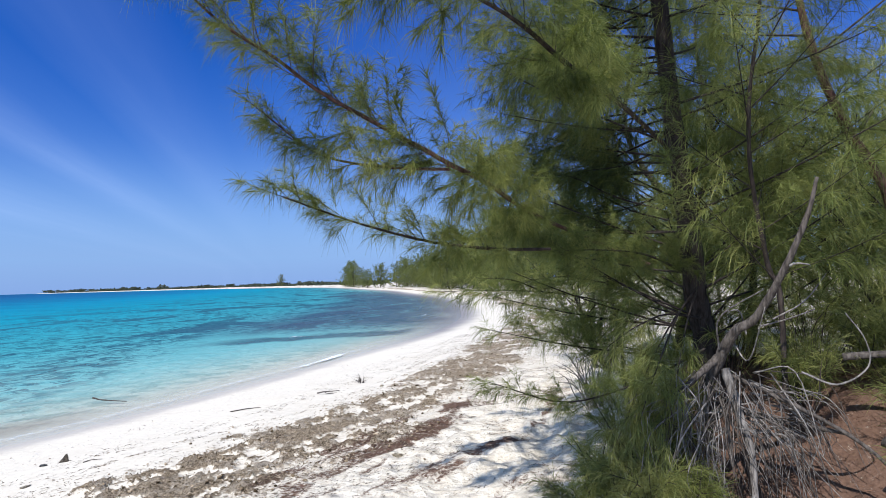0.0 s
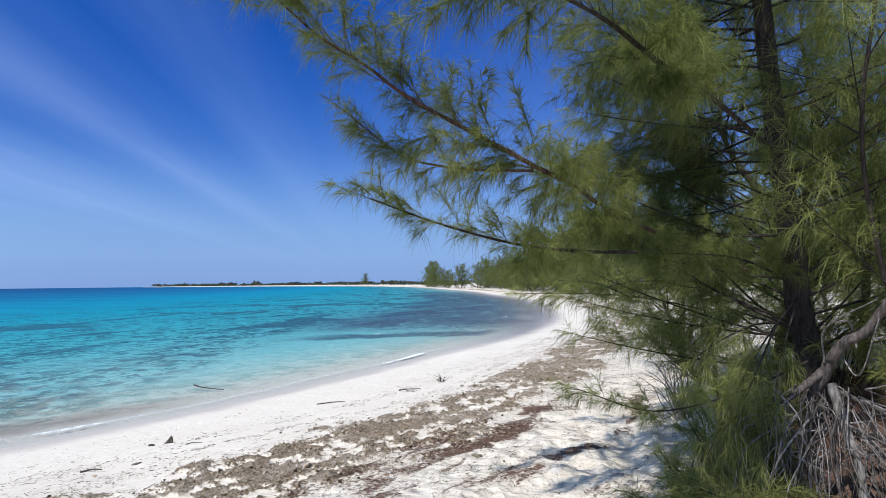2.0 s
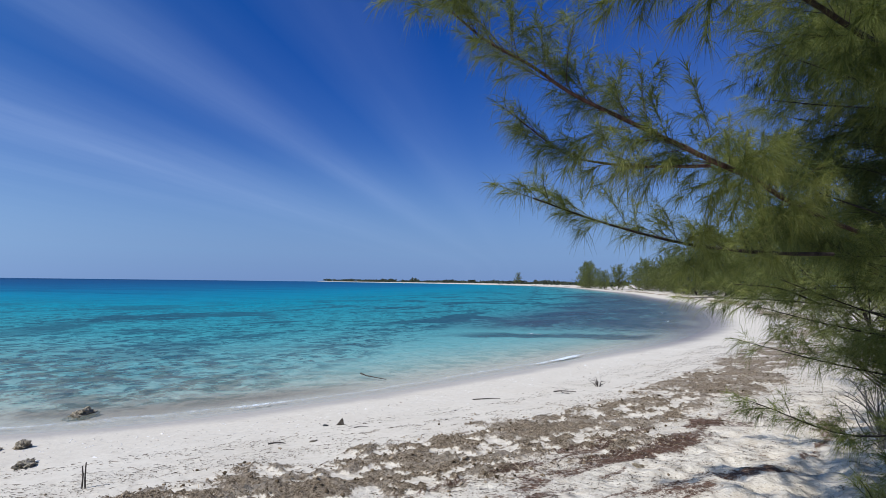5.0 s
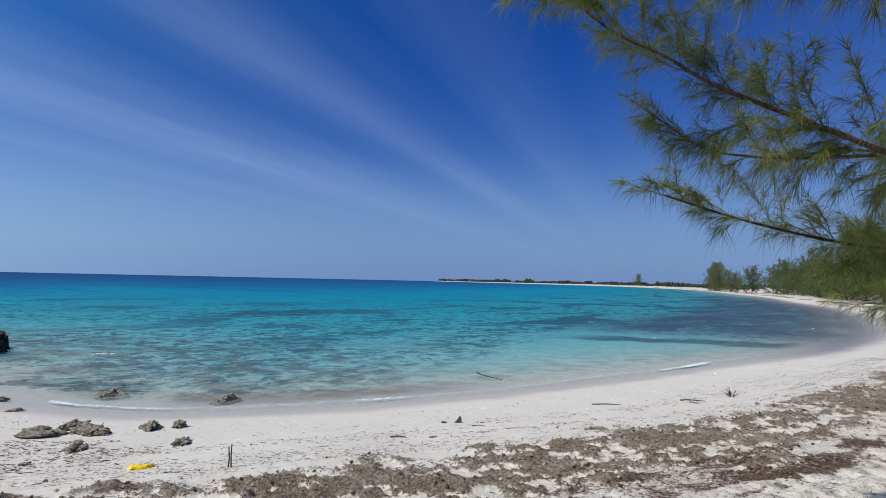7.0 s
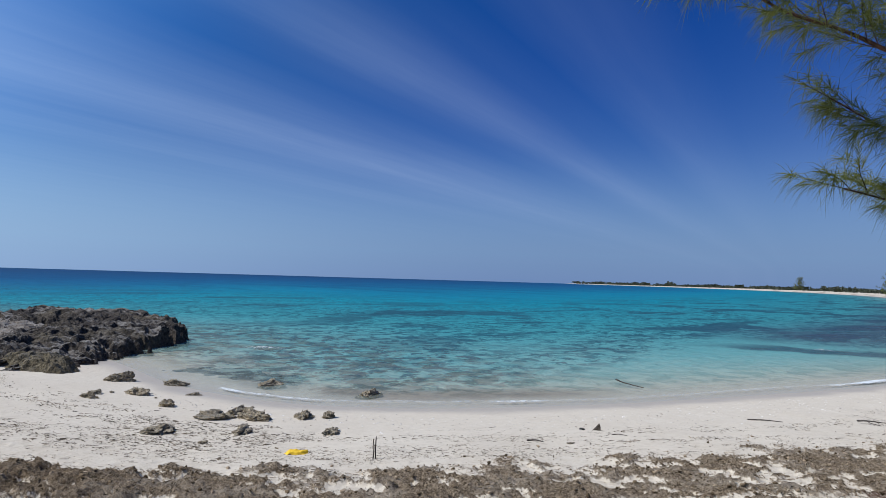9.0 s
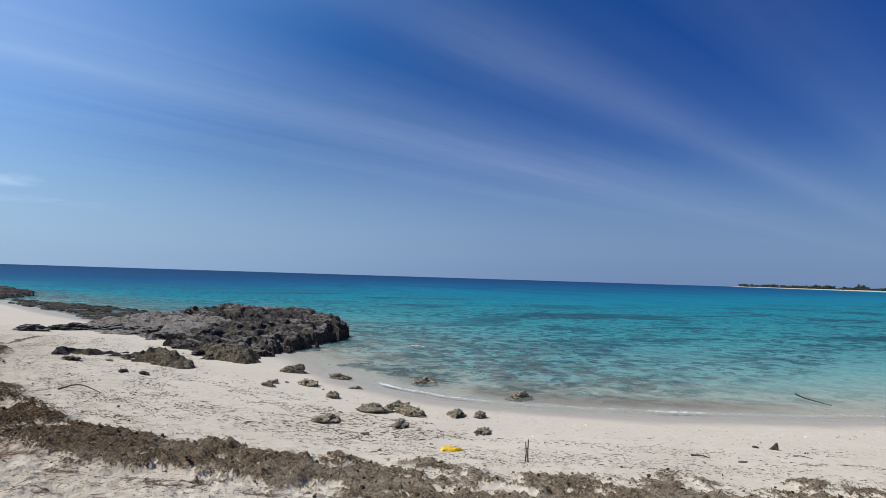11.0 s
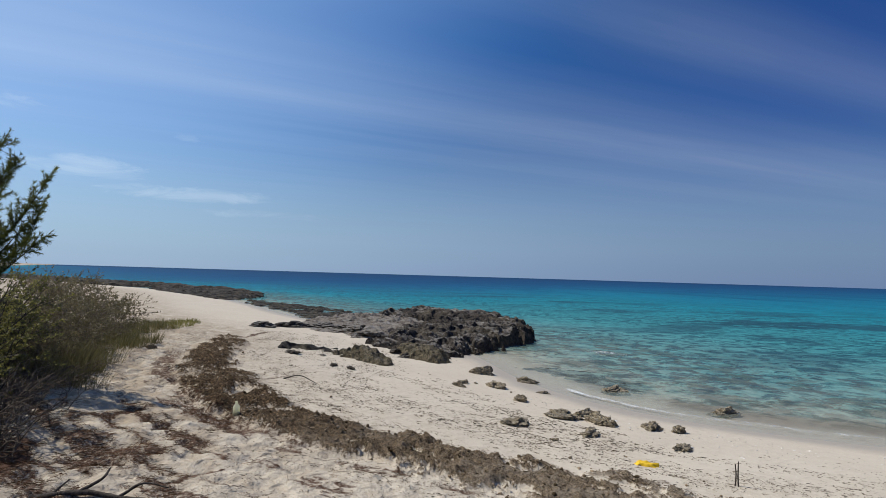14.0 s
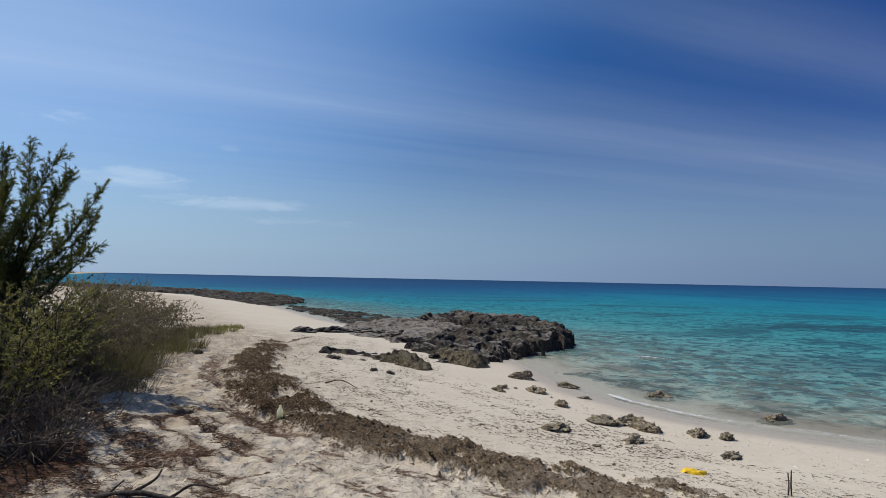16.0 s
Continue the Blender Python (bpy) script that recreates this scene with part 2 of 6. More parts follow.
    rubble = n.math("MULTIPLY", rubble, n.math("MULTIPLY", west, n.range(north, 10.0, 15.0, 1.0, 0.0)))
    # dark flecks for seabed patches and for shaded wave faces, both put in colour
    lain = n.add("ShaderNodeMapping", {"Vector": p, "Rotation": (0, 0, radians(-35)), "Scale": (1.0, 0.8, 1.0)}).outputs[0]
    flecks = n.range(n.noise(lain, 1.7, 6, 0.72, 0.8), 0.47, 0.56)
    flecks = n.math("MULTIPLY", flecks, n.range(n.noise(p, 0.13, 3), 0.36, 0.55, 0.45, 1.0))
    flecks = n.math("MULTIPLY", n.math("MULTIPLY", flecks, bare), n.math("MULTIPLY", n.range(off, 0.8, 3.5), n.range(off, 16.0, 70.0, 1.0, 0.10)))
    col = n.mix(n.math("MULTIPLY", beds, 0.80), base, (0.014, 0.048, 0.074))
    col = n.mix(n.math("MULTIPLY", weedy, 0.84), col, (0.038, 0.050, 0.082))
    col = n.mix(n.math("MULTIPLY", rubble, 0.70), col, (0.055, 0.062, 0.045))
    col = n.mix(n.math("MULTIPLY", flecks, 0.80), col, (0.010, 0.054, 0.080))
    # stirred-up weed at the water's edge
    murk = n.math("MULTIPLY", n.range(n.math("ADD", off, n.math("MULTIPLY", n.math("SUBTRACT", n.noise(p, 0.9, 4), 0.5), 1.0)), 0.2, 0.75), n.range(off, 0.9, 1.9, 1.0, 0.0))
    murk = n.math("MULTIPLY", murk, n.math("MULTIPLY", n.range(north, 5.6, 7.4), n.range(north, 10.0, 12.5, 1.0, 0.0)))
    col = n.mix(n.math("MULTIPLY", murk, 0.8), col, (0.105, 0.098, 0.070))
    # dark sides of the ripples, their shade put into the water colour
    ripple = n.noise(n.add("ShaderNodeMapping", {"Vector": p, "Rotation": (0, 0, radians(-55)), "Scale": (0.6, 1.2, 1.0)}).outputs[0], 2.0, 6, 0.68)
    col = n.mix(n.math("MULTIPLY", n.range(ripple, 0.50, 0.64, 0.0, 0.6), bare), col, n.mix(0.5, col, (0.02, 0.10, 0.13)))
    # farther out, shade on the backs of the small waves, put into the colour
    wave = n.noise(n.add("ShaderNodeMapping", {"Vector": p, "Rotation": (0, 0, radians(-62)), "Scale": (0.16, 0.8, 1.0)}).outputs[0], 0.7, 6, 0.7, 0.3)
    col = n.mix(n.math("MULTIPLY", n.range(wave, 0.46, 0.62, 0.0, 0.55), n.range(off, 18.0, 60.0, 0.0, 1.0)), col, n.mix(0.55, col, (0.001, 0.050, 0.110)))
    # longer dark streaks of wave shade, also laid into the colour
    wave_streaks = n.noise(n.add("ShaderNodeMapping", {"Vector": p, "Rotation": (0, 0, radians(-62)), "Scale": (0.022, 0.075, 1.0)}).outputs[0], 1.0, 8, 0.74, 0.3)
    col = n.mix(n.math("MULTIPLY", n.range(wave_streaks, 0.47, 0.60, 0.0, 0.5), n.range(off, 25.0, 90.0)), col, n.mix(0.6, col, (0.001, 0.034, 0.100)))
    n.set(b.inputs["Base Color"], col)
    n.set(b.inputs["Roughness"], 0.22)
    n.set(b.inputs["IOR"], 1.33)
    n.set(b.inputs["Specular IOR Level"], 0.0)
    n.set(b.inputs["Alpha"], n.ramp(n.math("DIVIDE", off, 26.0), (0.0, 0.22), (0.03, 0.52), (0.14, 0.80), (0.50, 1.0)))
    flat = n.add("ShaderNodeMapping", {"Vector": p, "Scale": (1.0, 1.0, 1.0), "Rotation": (0, 0, radians(30))}).outputs[0]
    chop = n.noise(flat, 2.2, 4, 0.6, 0.4)
    swell = n.noise(n.add("ShaderNodeMapping", {"Vector": p, "Scale": (0.25, 0.6, 1.0)}).outputs[0], 0.9, 3, 0.5)
    nor = bump(n, swell, 0.35, 0.4)
    nor = bump(n, chop, 0.7, 0.14, nor)
    n.set(b.inputs["Normal"], nor)
    # the chop never lets the far water mirror the sky fully
    shine = n.add("ShaderNodeBsdfGlossy", {"Color": (1, 1, 1, 1), "Roughness": 0.16, "Normal": nor})
    amount = n.range(n.add("ShaderNodeFresnel", {"IOR": 1.33, "Normal": nor}).outputs[0], 0.0, 0.8, 0.012, 0.10, False)
    mx = n.add("ShaderNodeMixShader", {0: amount})
    n.tree.links.new(b.outputs[0], mx.inputs[1])
    n.tree.links.new(shine.outputs[0], mx.inputs[2])
    n.tree.links.new(mx.outputs[0], out.inputs[0])
    return m


def foam_material():
    m, n, b, out = material("foam")
    p = place(n)
    n.set(b.inputs["Base Color"], n.mix(n.noise(p, 9, 4), (0.62, 0.67, 0.67), (0.86, 0.88, 0.88)))
    n.set(b.inputs["Roughness"], 0.7)
    body = field(n, "body")
    n.set(b.inputs["Alpha"], n.range(n.math("ADD", n.math("MULTIPLY", body, 0.75), n.math("MULTIPLY", n.noise(p, 7, 6, 0.78), 0.85)), 0.62, 0.95, 0.0, 0.9))
    n.set(b.inputs["Normal"], bump(n, n.noise(p, 25, 4, 0.7), 0.6, 0.04))
    return m


def rock_material(name, dark, light, scale=1.0, dusty=0.9, patch=1.0):
    m, n, b, _ = material(name)
    p = place(n)
    pits = n.noise(p, 9 * scale, 6, 0.72, 0.3)
    blot = n.noise(p, 1.3 * patch, 4, 0.6)
    col = n.mix(n.range(pits, 0.3, 0.7), dark, light)
    col = n.mix(n.range(blot, 0.48, 0.7, 0.0, 0.5), col, n.mix(pits, (0.08, 0.065, 0.04), (0.26, 0.215, 0.145)))
    level = n.add("ShaderNodeSeparateXYZ", {0: n.add("ShaderNodeNewGeometry").outputs["Normal"]}).outputs[2]
    dust = n.math("MULTIPLY", n.range(level, 0.55, 0.95), n.range(n.noise(p, 0.8 * patch, 6, 0.66), 0.42, 0.58, 0.0, dusty))
    col = n.mix(dust, col, n.mix(pits, (0.20, 0.18, 0.155), (0.42, 0.385, 0.34)))
    n.set(b.inputs["Base Color"], col)
    n.set(b.inputs["Roughness"], 0.92)
    n.set(b.inputs["Specular IOR Level"], 0.2)
    cells = n.add("ShaderNodeTexVoronoi", {"Vector": p, "Scale": 14 * scale}).outputs["Distance"]
    nor = bump(n, cells, 0.8, 0.05)
    n.set(b.inputs["Normal"], bump(n, pits, 0.9, 0.08, nor))
    return m


def leaf_material(name, dark, mid, light, through_light=0.30, lit=(0.22, 0.26, 0.03), own=0.45):
    m, n, b, out = material(name)
    geo = n.add("ShaderNodeNewGeometry")
    pick = geo.outputs["Random Per Island"]
    clump = n.noise(geo.outputs["Position"], 2.2, 2, 0.5)
    col = n.ramp(n.math("ADD", n.math("MULTIPLY", pick, own), n.math("MULTIPLY", n.range(clump, 0.3, 0.7, 0, 1, False), 1.0 - own)), (0.12, dark), (0.5, mid), (0.95, light))
    n.set(b.inputs["Base Color"], col)
    n.set(b.inputs["Roughness"], 0.55 if through_light > 0.1 else 0.95)
    n.set(b.inputs["Specular IOR Level"], 0.25 if through_light > 0.1 else 0.03)
    t = n.add("ShaderNodeBsdfTranslucent", {"Color": n.mix(0.5, col, lit)})
    mx = n.add("ShaderNodeMixShader", {0: through_light})
    n.tree.links.new(b.outputs[0], mx.inputs[1])
    n.tree.links.new(t.outputs[0], mx.inputs[2])
    n.tree.links.new(mx.outputs[0], out.inputs[0])
    return m


def bark_material(name, dark, light, scale=1.0):
    m, n, b, _ = material(name)
    p = n.add("ShaderNodeTexCoord").outputs["Object"]
    ridges = n.noise(n.add("ShaderNodeMapping", {"Vector": p, "Scale": (30 * scale, 30 * scale, 6 * scale)}).outputs[0], 1.0, 5, 0.65)
    patch = n.noise(p, 3.0 * scale, 3)
    col = n.mix(n.range(ridges, 0.3, 0.7), dark, light)
    col = n.mix(n.range(patch, 0.5, 0.75, 0.0, 0.5), col, tuple(0.6 * c for c in dark))
    n.set(b.inputs["Base Color"], col)
    n.set(b.inputs["Roughness"], 0.9)
    n.set(b.inputs["Specular IOR Level"], 0.15)
    n.set(b.inputs["Normal"], bump(n, ridges, 0.8, 0.02))
    return m


def plain_material(name, a, c, rough=0.6, scale=20.0, trans=0.0):
    m, n, b, _ = material(name)
    n.set(b.inputs["Base Color"], n.mix(n.noise(place(n), scale, 4), a, c))
    n.set(b.inputs["Roughness"], rough)
    n.set(b.inputs["Transmission Weight"], trans)
    return m


SAND = sand_material()
WATER = water_material()
FOAM = foam_material()
PALEROCK = rock_material("bleached_limestone", (0.085, 0.070, 0.055), (0.38, 0.32, 0.26), 1.3, 0.95, 1.0)
OLIVEROCK = rock_material("olive_limestone", (0.045, 0.037, 0.021), (0.27, 0.22, 0.14), 1.6, 0.3, 1.4)
IRONSHORE = rock_material("ironshore_rock", (0.010, 0.008, 0.006), (0.120, 0.098, 0.080), 1.3, 0.80, 0.5)
BLACKROCK = rock_material("wet_ironshore", (0.008, 0.007, 0.006), (0.055, 0.046, 0.038), 1.0, 0.12)
BEACHROCK = rock_material("beach_rock", (0.20, 0.158, 0.100), (0.62, 0.52, 0.37), 2.2, 0.45, 2.2)
NEEDLE = leaf_material("needle_green", (0.028, 0.042, 0.012), (0.150, 0.172, 0.042), (0.39, 0.38, 0.12), 0.40)
FAR_SCRUB = leaf_material("far_scrub", (0.030, 0.036, 0.030), (0.052, 0.060, 0.046), (0.090, 0.096, 0.070), 0.1)
NEEDLE_FAR = leaf_material("needle_far", (0.045, 0.054, 0.017), (0.135, 0.150, 0.044), (0.25, 0.25, 0.085), 0.35)
# copy of the needle green with sunlight put in as paler darks
NEEDLE_SUN = leaf_material("needle_sunlit", (0.045, 0.053, 0.015), (0.155, 0.168, 0.046), (0.36, 0.34, 0.115), 0.40)
# darker copy of the needle green that carries the crown's shade
NEEDLE_SHADED = leaf_material("needle_shaded", (0.014, 0.022, 0.008), (0.058, 0.076, 0.022), (0.17, 0.185, 0.055), 0.3)
NEEDLE_DARK = leaf_material("needle_dark", (0.018, 0.026, 0.010), (0.060, 0.074, 0.026), (0.14, 0.155, 0.055), 0.35)
SCRUB = leaf_material("scrub_leaf", (0.058, 0.056, 0.022), (0.170, 0.165, 0.060), (0.34, 0.31, 0.13), 0.45, (0.26, 0.25, 0.06))
TWIGGY = leaf_material("dry_scrub_leaf", (0.060, 0.050, 0.029), (0.135, 0.112, 0.064), (0.27, 0.225, 0.135), 0.3, (0.28, 0.24, 0.11))
DRYGRASS = leaf_material("dry_grass", (0.050, 0.046, 0.020), (0.135, 0.122, 0.055), (0.28, 0.24, 0.13), 0.25, (0.3, 0.27, 0.10))
WEED = leaf_material("dried_weed", (0.050, 0.034, 0.019), (0.20, 0.148, 0.095), (0.46, 0.36, 0.25), 0.05, own=0.8)
WEED_DARK = leaf_material("damp_weed", (0.022, 0.013, 0.007), (0.110, 0.070, 0.040), (0.33, 0.235, 0.145), 0.05, own=0.75)
SCRAP = leaf_material("weed_scraps", (0.030, 0.022, 0.015), (0.085, 0.062, 0.043), (0.19, 0.145, 0.10), 0.02, own=0.7)
WEED_RED = leaf_material("red_weed", (0.036, 0.017, 0.011), (0.115, 0.058, 0.037), (0.24, 0.14, 0.09), 0.05)
BARK = bark_material("bark", (0.016, 0.012, 0.010), (0.060, 0.046, 0.038))
BARK_RED = bark_material("red_bark", (0.040, 0.022, 0.017), (0.14, 0.080, 0.062), 2.0)
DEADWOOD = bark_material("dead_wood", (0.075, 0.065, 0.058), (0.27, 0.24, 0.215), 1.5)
DARKWOOD = bark_material("dark_dead_wood", (0.03, 0.024, 0.02), (0.12, 0.10, 0.085), 1.5)
TWIGWOOD = bark_material("dry_twigs", (0.070, 0.054, 0.041), (0.23, 0.185, 0.145), 1.5)
YELLOW = plain_material("yellow_cloth", (0.70, 0.42, 0.01), (0.85, 0.56, 0.03), 0.8, 60)
PLASTIC = leaf_material("clear_plastic", (0.84, 0.83, 0.66), (0.88, 0.87, 0.72), (0.92, 0.91, 0.80), 0.65, (0.92, 0.92, 0.70))
LIQUID = plain_material("yellow_liquid", (0.62, 0.58, 0.10), (0.70, 0.64, 0.16), 0.3, 8)
SHELL = leaf_material("shell_bits", (0.22, 0.18, 0.14), (0.55, 0.50, 0.44), (0.78, 0.75, 0.70), 0.0)
BLACK = plain_material("black_lump", (0.012, 0.012, 0.012), (0.03, 0.028, 0.026), 0.6, 40)

# ---- shape helpers ----


def lattice(ix, iy, seed):
    h = (ix.astype(np.int64) * 374761393 + iy.astype(np.int64) * 668265263 + seed * 974711) & 0xFFFFFFFF
    h = ((h ^ (h >> 13)) * 1274126177) & 0xFFFFFFFF
    return ((h ^ (h >> 16)) & 0xFFFF) / 65535.0


def vnoise(x, y, freq, seed=0):
    x, y = np.asarray(x, float) * freq + 1000.5, np.asarray(y, float) * freq + 1000.5
    ix, iy = np.floor(x), np.floor(y)
    u, v = x - ix, y - iy
    u, v = u * u * (3 - 2 * u), v * v * (3 - 2 * v)
    a, b = lattice(ix, iy, seed), lattice(ix + 1, iy, seed)
    c, d = lattice(ix, iy + 1, seed), lattice(ix + 1, iy + 1, seed)
    return (a + (b - a) * u) * (1 - v) + (c + (d - c) * u) * v


def fbm(x, y, freq, octaves=4, seed=0, gain=0.5):
    total, amp, norm = 0.0, 1.0, 0.0
    for k in range(octaves):
        total = total + amp * vnoise(x, y, freq * 2.03 ** k, seed + 17 * k)
        norm += amp
        amp *= gain
    return total / norm


def ridged(x, y, freq, octaves=4, seed=0):
    total, amp, norm = 0.0, 1.0, 0.0
    for k in range(octaves):
        total = total + amp * (1 - np.abs(2 * vnoise(x, y, freq * 2.1 ** k, seed + 31 * k) - 1))
        norm += amp
        amp *= 0.55
    return total / norm


def cells(x, y, freq, seed=0):
    """Distance to the nearest of a scatter of points, in cells: 0 at a point."""
    x, y = np.asarray(x, float) * freq + 1000.5, np.asarray(y, float) * freq + 1000.5
    ix, iy = np.floor(x), np.floor(y)
    best = np.full(np.shape(x), 9.0)
    for a in (-1, 0, 1):
        for b in (-1, 0, 1):
            qx, qy = ix + a + lattice(ix + a, iy + b, seed), iy + b + lattice(ix + a, iy + b, seed + 5)
            best = np.minimum(best, (qx - x) ** 2 + (qy - y) ** 2)
    return np.sqrt(best)


def smooth(v, a, b):
    t = np.clip((np.asarray(v, float) - a) / (b - a), 0, 1)
    return t * t * (3 - 2 * t)


def spline(points, steps):
    """A Catmull-Rom curve through the points."""
    p = np.array(points, float)
    p = np.vstack([2 * p[0] - p[1], p, 2 * p[-1] - p[-2]])
    t = np.linspace(0, 1, steps, endpoint=False)[:, None]
    out = []
    for i in range(1, len(p) - 2):
        a, b, c, d = p[i - 1], p[i], p[i + 1], p[i + 2]
        out.append(0.5 * (2 * b + (c - a) * t + (2 * a - 5 * b + 4 * c - d) * t ** 2 + (3 * b - a - 3 * c + d) * t ** 3))
    out.append(p[-2][None])
    return np.vstack(out)


def to_line(x, y, line):
    """Signed distance to a line on the plan (positive to its right), the way along it, for arrays of points."""
    shape = np.shape(x)
    pts = np.stack([np.ravel(x), np.ravel(y)], 1)
    a, d = line[:-1], np.diff(line, axis=0)
    l2 = (d ** 2).sum(1)
    start = np.r_[0, np.cumsum(np.sqrt(l2))][:-1]
    dist, way_along = np.empty(len(pts)), np.empty(len(pts))
    # points go in neighbourly groups, each against the stretches of line that can be nearest to it
    r, turn = np.hypot(pts[:, 0] + 5.0, pts[:, 1] - 5.0), np.arctan2(pts[:, 1] - 5.0, pts[:, 0] + 5.0)
    key = np.floor(np.log1p(r) * 3.2) * 40 + np.floor((turn + math.pi) * 3.8)
    order = np.argsort(key, kind="stable")
    cuts = np.r_[0, np.nonzero(np.diff(key[order]))[0] + 1, len(pts)]
    for lo, hi in zip(cuts[:-1], cuts[1:]):
        group = order[lo:hi]
        mid = (pts[group].min(0) + pts[group].max(0)) / 2
        reach = np.hypot(*(pts[group] - mid).T).max()
        rel = mid - a
        t = np.clip((rel * d).sum(1) / l2, 0, 1)
        away = np.hypot(*(rel - t[:, None] * d).T)
        near_by = np.nonzero(away <= away.min() + 2 * reach + 1e-6)[0]
        na, nd, nl = a[near_by], d[near_by], l2[near_by]
        for i in range(0, len(group), 8000):
            g = group[i:i + 8000]
            q = pts[g]
            rx, ry = q[:, 0, None] - na[None, :, 0], q[:, 1, None] - na[None, :, 1]
            t = np.clip((rx * nd[:, 0] + ry * nd[:, 1]) / nl, 0, 1)
            g2 = (rx - t * nd[:, 0]) ** 2 + (ry - t * nd[:, 1]) ** 2
            k = g2.argmin(1)
            o = np.arange(len(q))
            side = nd[k, 0] * ry[o, k] - nd[k, 1] * rx[o, k]
            dist[g] = np.sqrt(g2[o, k]) * np.where(side > 0, -1, 1)
            way_along[g] = start[near_by[k]] + t[o, k] * np.sqrt(nl[k])
    return dist.reshape(shape), way_along.reshape(shape)


def mesh_of(name, verts, faces, mat, fields=None, smooth_faces=False):
    me = bpy.data.meshes.new(name)
    verts = np.asarray(verts, np.float32)
    faces = np.asarray(faces, np.int32)
    me.vertices.add(len(verts))
    me.vertices.foreach_set("co", verts.ravel())
    k = faces.shape[1]
    me.loops.add(faces.size)
    me.loops.foreach_set("vertex_index", faces.ravel())
    me.polygons.add(len(faces))
    me.polygons.foreach_set("loop_start", np.arange(0, faces.size, k, dtype=np.int32))
    me.polygons.foreach_set("loop_total", np.full(len(faces), k, np.int32))
    me.polygons.foreach_set("use_smooth", np.full(len(faces), smooth_faces, bool))
    for key, values in (fields or {}).items():
        me.attributes.new(key, "FLOAT", "POINT").data.foreach_set("value", np.asarray(values, np.float32).ravel())
    if mat is not None:
        me.materials.append(mat)
    me.update(calc_edges=True)
    return me


def part(name, me, parent=None, label=""):
    ob = new(name, me)
    if parent is not None:
        ob.parent = parent
    if label:
        ob["label"] = label
    return ob


def thing(name, at, label, category, group=""):
    ob = new(name)
    ob.empty_display_size = 0.1
    ob.location = at
    return tagged(ob, label, category, group)


def join(pieces):
    """Many (verts, faces) with faces of one size into one."""
    vs, fs, n = [], [], 0
    for v, f in pieces:
        vs.append(v)
        fs.append(np.asarray(f) + n)
        n += len(v)
    return np.vstack(vs), np.vstack(fs)


def tube(path, radii, sides=7, rng=None, rough=0.0):
    """A tapered, slightly uneven round bar along the path."""
    p = np.asarray(path, float)
    r = np.asarray(radii, float)
    tan = np.gradient(p, axis=0)
    tan /= np.linalg.norm(tan, axis=1)[:, None] + 1e-9
    ref = np.array([0.31, 0.17, 0.93])
    s = np.cross(tan, ref)
    s /= np.linalg.norm(s, axis=1)[:, None] + 1e-9
    u = np.cross(s, tan)
    ang = np.linspace(0, 2 * math.pi, sides, endpoint=False)
    rr = r[:, None] * (1 + (rng.uniform(-rough, rough, (len(p), sides)) if rng is not None else 0))
    v = p[:, None] + rr[..., None] * (np.cos(ang)[None, :, None] * s[:, None] + np.sin(ang)[None, :, None] * u[:, None])
    n = len(p)
    i, j = np.meshgrid(np.arange(n - 1), np.arange(sides), indexing="ij")
    k = (j + 1) % sides
    f = np.stack([i * sides + j, i * sides + k, (i + 1) * sides + k, (i + 1) * sides + j], -1).reshape(-1, 4)
    v = np.vstack([v.reshape(-1, 3), p[:1], p[-1:]])
    a, b = n * sides, n * sides + 1
    j = np.arange(sides)
    k = (j + 1) % sides
    caps = []
    for c, o in ((a, 0), (b, (n - 1) * sides)):
        for m in range(0, sides - 1, 2):
            caps.append((c, o + m, o + m + 1, o + (m + 2) % sides))
        if sides % 2:
            caps.append((c, o + sides - 1, o, c))
    caps = [q for q in caps if len(set(q)) == 4]
    return v, np.vstack([f, np.array(caps)])


def strands(rng, base, way, length, width, droop, segs=2):
    """Thin tapering blades from base points along the ways, bent down by droop. Triangles."""
    n = len(base)
    way = way / (np.linalg.norm(way, axis=1)[:, None] + 1e-9)
    length = np.broadcast_to(length, (n,))[:, None]
    width = np.broadcast_to(width, (n,))[:, None]
    side = np.cross(way, rng.normal(size=(n, 3)))
    side /= np.linalg.norm(side, axis=1)[:, None] + 1e-9
    verts = []
    droop = np.broadcast_to(droop, (n,))[:, None]
    for k in range(segs + 1):
        t = k / segs
        c = base + way * length * t * (1 - 0.25 * droop * t)
        c = c + np.array([0, 0, -1.0]) * droop * length * t * t * 0.8
        if k < segs:
            hw = width * 0.5 * (1 - 0.6 * t)
            verts += [c - side * hw, c + side * hw]
        else:
            verts += [c]
    per = 2 * segs + 1
    v = np.stack(verts, 1).reshape(-1, 3)
    tri = []
    for k in range(segs - 1):
        a = 2 * k
        tri += [(a, a + 1, a + 3), (a, a + 3, a + 2)]
    a = 2 * (segs - 1)
    tri += [(a, a + 1, a + 2)]
    f = (np.array(tri)[None] + (np.arange(n) * per)[:, None, None]).reshape(-1, 3)
    return v, f


